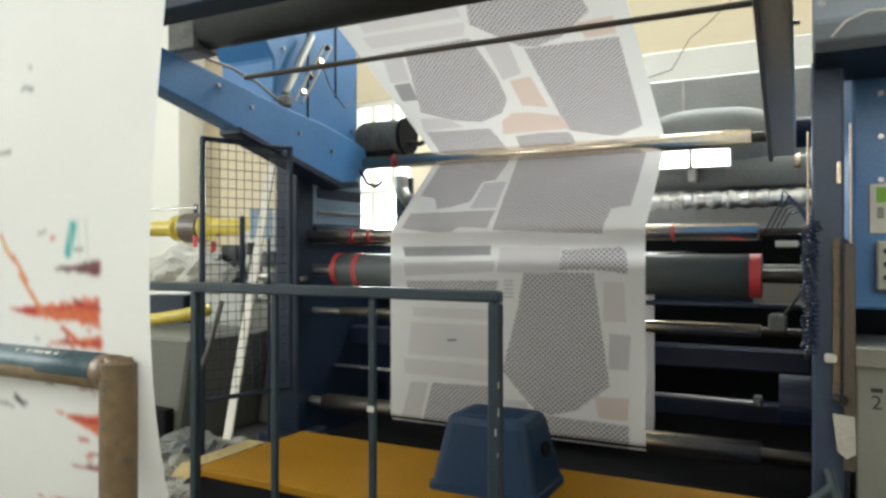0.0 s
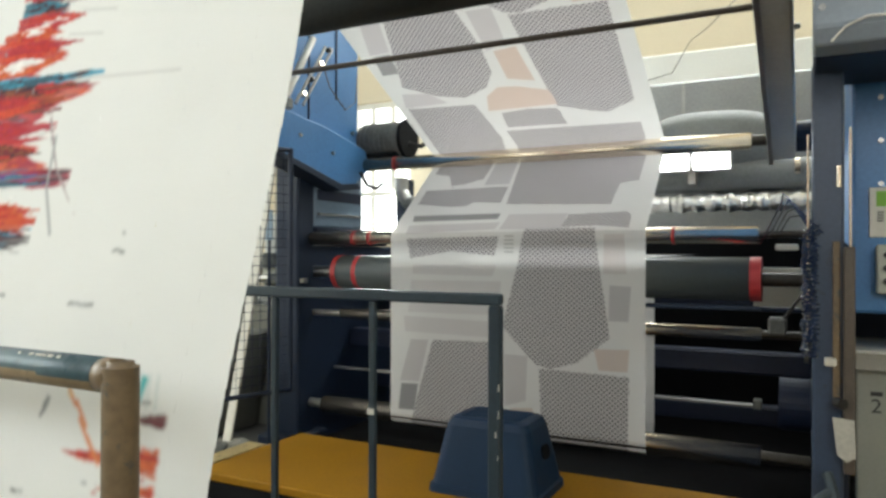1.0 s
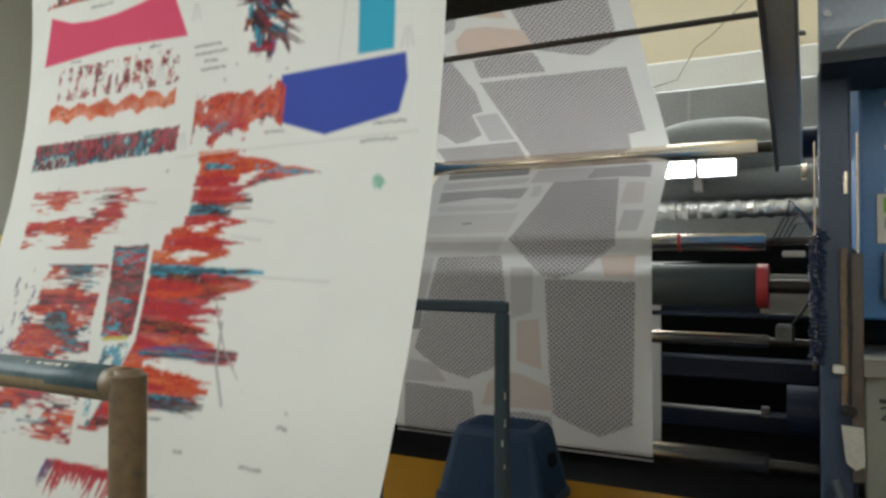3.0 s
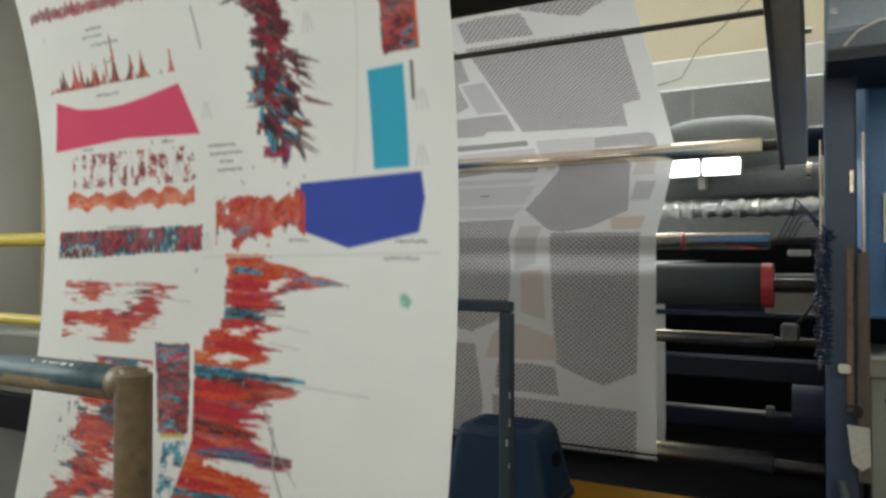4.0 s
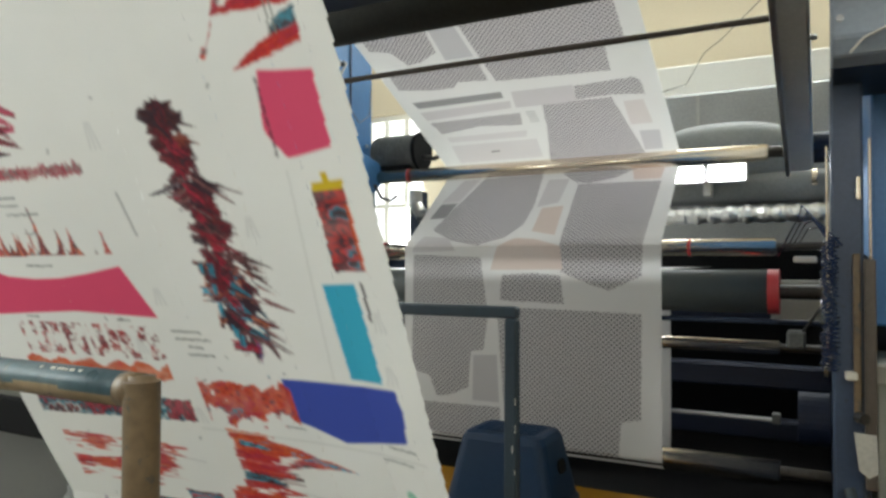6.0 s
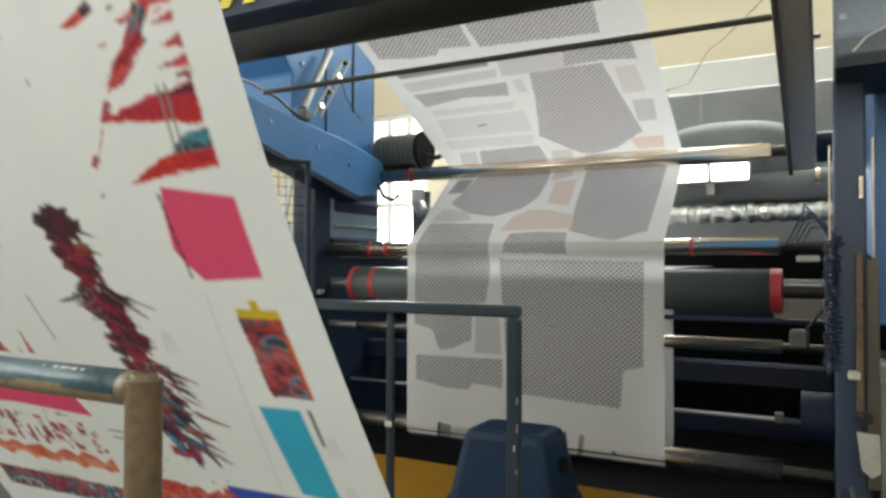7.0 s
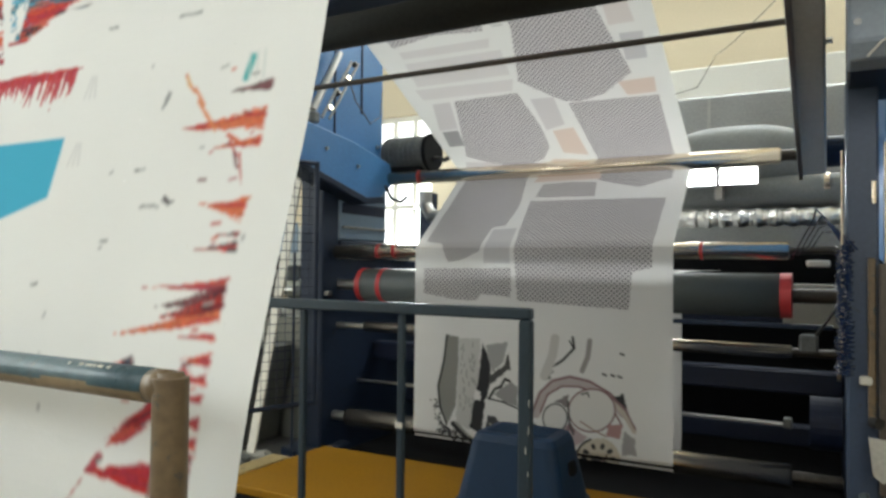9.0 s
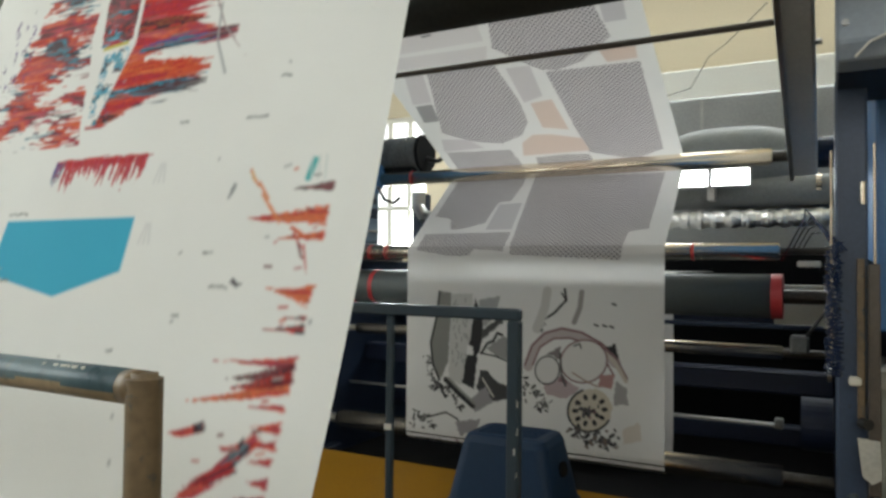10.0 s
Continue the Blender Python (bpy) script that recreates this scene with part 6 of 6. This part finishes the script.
front_cloth = thing("printed_fabric", "white polyester fabric printed with red abstract smears, swinging drop", "fabric")
front_cloth.location = (XR, 0, 0)
FRONT = []


def build_front():
    k = paint_front()
    rows = round(STRIP / CELL)
    period = k.nc - 1
    c = -3.0
    while c < 2.15:
        idx = (np.round((c - k.c0) / CELL).astype(int) + np.arange(rows + 1)) % period
        for n, (u0, u1) in enumerate(zip(SPLIT, SPLIT[1:])):
            j0, j1 = round(u0 / CELL), round(u1 / CELL)
            u = np.linspace(-(u1 - u0) / 2, (u1 - u0) / 2, j1 - j0 + 1)
            me = strip_mesh("fabric_strip", u, (np.arange(rows + 1) - rows / 2) * CELL, k.rgb[idx, j0:j1 + 1], k.dots[idx, j0:j1 + 1], c + np.arange(rows + 1) * CELL, PRINTED, u0)
            ob = new("fabric_strip", me)
            ob.parent = front_cloth
            FRONT.append((ob, c + STRIP / 2, n))
        c += STRIP


build_front()

BAND = 0.049                      # 10 cells
rear_cloth = thing("fabric_web", "white fabric web with dotted grey garment panels on the rollers", "fabric")
rear_cloth.location = ((XL + XR) / 2, 0, 0)
REAR = []


def build_rear():
    k = paint_reverse()
    rows = 10
    u = np.linspace(-FW / 2, FW / 2, k.nu)
    m = -5.74
    while m < 3.30:
        idx = np.clip(np.round((m - k.c0) / RCELL).astype(int) + np.arange(rows + 1), 0, k.nc - 1)[::-1]
        me = strip_mesh("fabric_strip", u, (np.arange(rows + 1) - rows / 2) * RCELL, k.rgb[idx], k.dots[idx], (m + np.arange(rows + 1) * RCELL)[::-1], REVERSE)
        ob = new("fabric_strip", me)
        ob.parent = rear_cloth
        REAR.append((ob, m + BAND / 2))
        m += BAND


build_rear()


# ---- how things move ----
SWING = 8.2                       # seconds for one swing of the drop
SHAPE = (1.0371, -0.0431, 0.0151, -0.0657, -0.3693, -0.0328, 0.1629, -0.0880, 0.0041, 0.4450, -0.0930, -0.0222, -0.0251, 0.0492, 0.0518, -0.0977, -0.0082, 0.0691, 0.0175, -0.0828, -0.0332, 0.0455, 0.0400, -0.0460, 0.0100, 0.0344, -0.0531, -0.0805)


def drop_y(t, z):
    """Depth of the hanging drop at height z: three harmonics in time, cubic in height."""
    z = np.asarray(z, float)
    w, zz, total, i = math.tau / SWING, np.clip(z, 0.5, 2.08) - 1.25, 0.0, 0
    for h in range(4):
        for f in ((math.cos, math.sin) if h else (math.cos,)):
            for p in range(4):
                total = total + SHAPE[i] * f(h * w * t) * zz ** p
                i += 1
    return total


FEED = ((0.0, 0.0), (0.5, 0.136), (1.0, 0.242), (1.5, 0.315), (2.5, 0.479), (3.8, 0.818), (4.5, 1.068), (5.5, 1.356), (7.0, 1.705), (7.5, 1.852), (8.1, 2.018), (9.0, 2.25), (9.5, 2.336), (10.0, 2.412))
GUST = ((0, 0), (1, -0.22), (1.5, -0.25), (2, -0.12), (2.5, 0), (3.8, 0), (4.5, 0.25), (5, 0.5), (5.5, 0.72), (6, 0.72), (6.5, 0.4), (7, 0.05), (8, 0.02), (8.6, 0.15), (9.0, 0.1), (9.6, -0.05), (10, -0.05))


def drop_line(t):
    """The drop's line in the y-z plane from the ceiling to the folded pile, with lengths measured from z = 2.2."""
    z = np.linspace(2.6, 0.06, 240)
    y = drop_y(t, z)
    top = [(1.0, 5.95), (1.0, 3.4), (0.35 * 1.0 + 0.65 * float(y[0]), 2.9)]
    pile, yy, zz, way = [], float(y[-1]), 0.05, 1
    for n in range(7):
        nxt = 1.35 if way > 0 else 0.75
        pile += [(yy, zz), (nxt, zz)]
        yy, zz, way = nxt, zz - 0.005, -way
    p = np.array(top + list(zip(y, z)) + pile)
    s = np.r_[0, np.cumsum(np.hypot(*np.diff(p, axis=0).T))]
    return p, s - np.interp(-2.2, -z, s[3:3 + len(z)])


def web_line():
    p = [(5.56, 1.245), (3.95, 1.238), (3.89, 1.21), (3.87, 1.15), (3.87, 0.36), (3.84, 0.27), (3.76, 0.235), (3.70, 0.229)]
    p += [(3.69 + 0.057 * math.cos(radians(a)), 0.285 + 0.057 * math.sin(radians(a))) for a in np.linspace(250, 180, 8)]
    zero = len(p) - 1
    p += [(3.68 + 0.047 * math.cos(radians(a)), 1.345 + 0.047 * math.sin(radians(a))) for a in np.linspace(180, 138, 6)]
    p += [(4.15 + 0.047 * math.cos(radians(a)), 1.865 + 0.047 * math.sin(radians(a))) for a in np.linspace(-42, 63.4, 10)]
    p += [(2.16, 2.914), (2.08, 2.97), (2.03, 3.05), (2.0, 3.15), (2.0, 5.9)]
    p = np.array(p)
    s = np.r_[0, np.cumsum(np.hypot(*np.diff(p, axis=0).T))]
    return p, s - s[zero]


def seat(p, s, mid, half, dx, flip):
    """The pose of a strip whose middle lies at length mid of a line; its own down runs along the line, or against it."""
    a = np.array([np.interp(mid - half, s, p[:, 0]), np.interp(mid - half, s, p[:, 1])])
    b = np.array([np.interp(mid + half, s, p[:, 0]), np.interp(mid + half, s, p[:, 1])])
    c = (a + b) / 2 * 0.5 + 0.5 * np.array([np.interp(mid, s, p[:, 0]), np.interp(mid, s, p[:, 1])])
    d = (a - b) * flip
    return pose(dx, c[0], c[1], math.degrees(math.atan2(d[1], d[0])) - 90)


def motions():
    ft, fs = zip(*FEED)
    times = [round(0.25 * i, 2) for i in range(41)]
    lines = {t: drop_line(t) for t in times}
    gt, gv = zip(*GUST)
    for ob, mid, n in FRONT:
        rows = []
        for t in times:
            g = float(np.interp(t, gt, gv))
            dev = [g * v for v in BILLOW]
            run = [math.sqrt((b - a) ** 2 - (q - p) ** 2) for a, b, p, q in zip(SPLIT, SPLIT[1:], dev, dev[1:])]
            x = -sum(run[n:]) + run[n] / 2
            base = seat(*lines[t], mid + np.interp(t, ft, fs), STRIP / 2, 0.0, 1)
            ex = Vector((run[n], dev[n + 1] - dev[n], 0)).normalized()
            ez = base.to_3x3() @ Vector((0, 0, 1))
            ey = ez.cross(ex).normalized()
            m = Matrix((ex, ey, ex.cross(ey))).transposed().to_4x4()
            m.translation = (x, base.translation.y + (dev[n] + dev[n + 1]) / 2, base.translation.z)
            rows.append((t, m))
        walk(ob, rows)
    p, s = web_line()
    times = [round(0.2 * i, 1) for i in range(51)]
    for ob, mid in REAR:
        walk(ob, [(t, seat(p, s, mid + 0.262 * t, BAND / 2, 0.0, -1)) for t in times])
    for ob, y, z, r in ROLLERS:
        if r > 0.09 and z > 2:
            continue
        turn = math.degrees(0.262 / r) * (1 if z < 1.5 else 1)
        step = min(0.2, 60 / turn)
        n = int(math.ceil(10.0 / step))
        walk(ob, [(10.0 * i / n, pose(0, y, z, -turn * 10.0 * i / n)) for i in range(n + 1)])


motions()
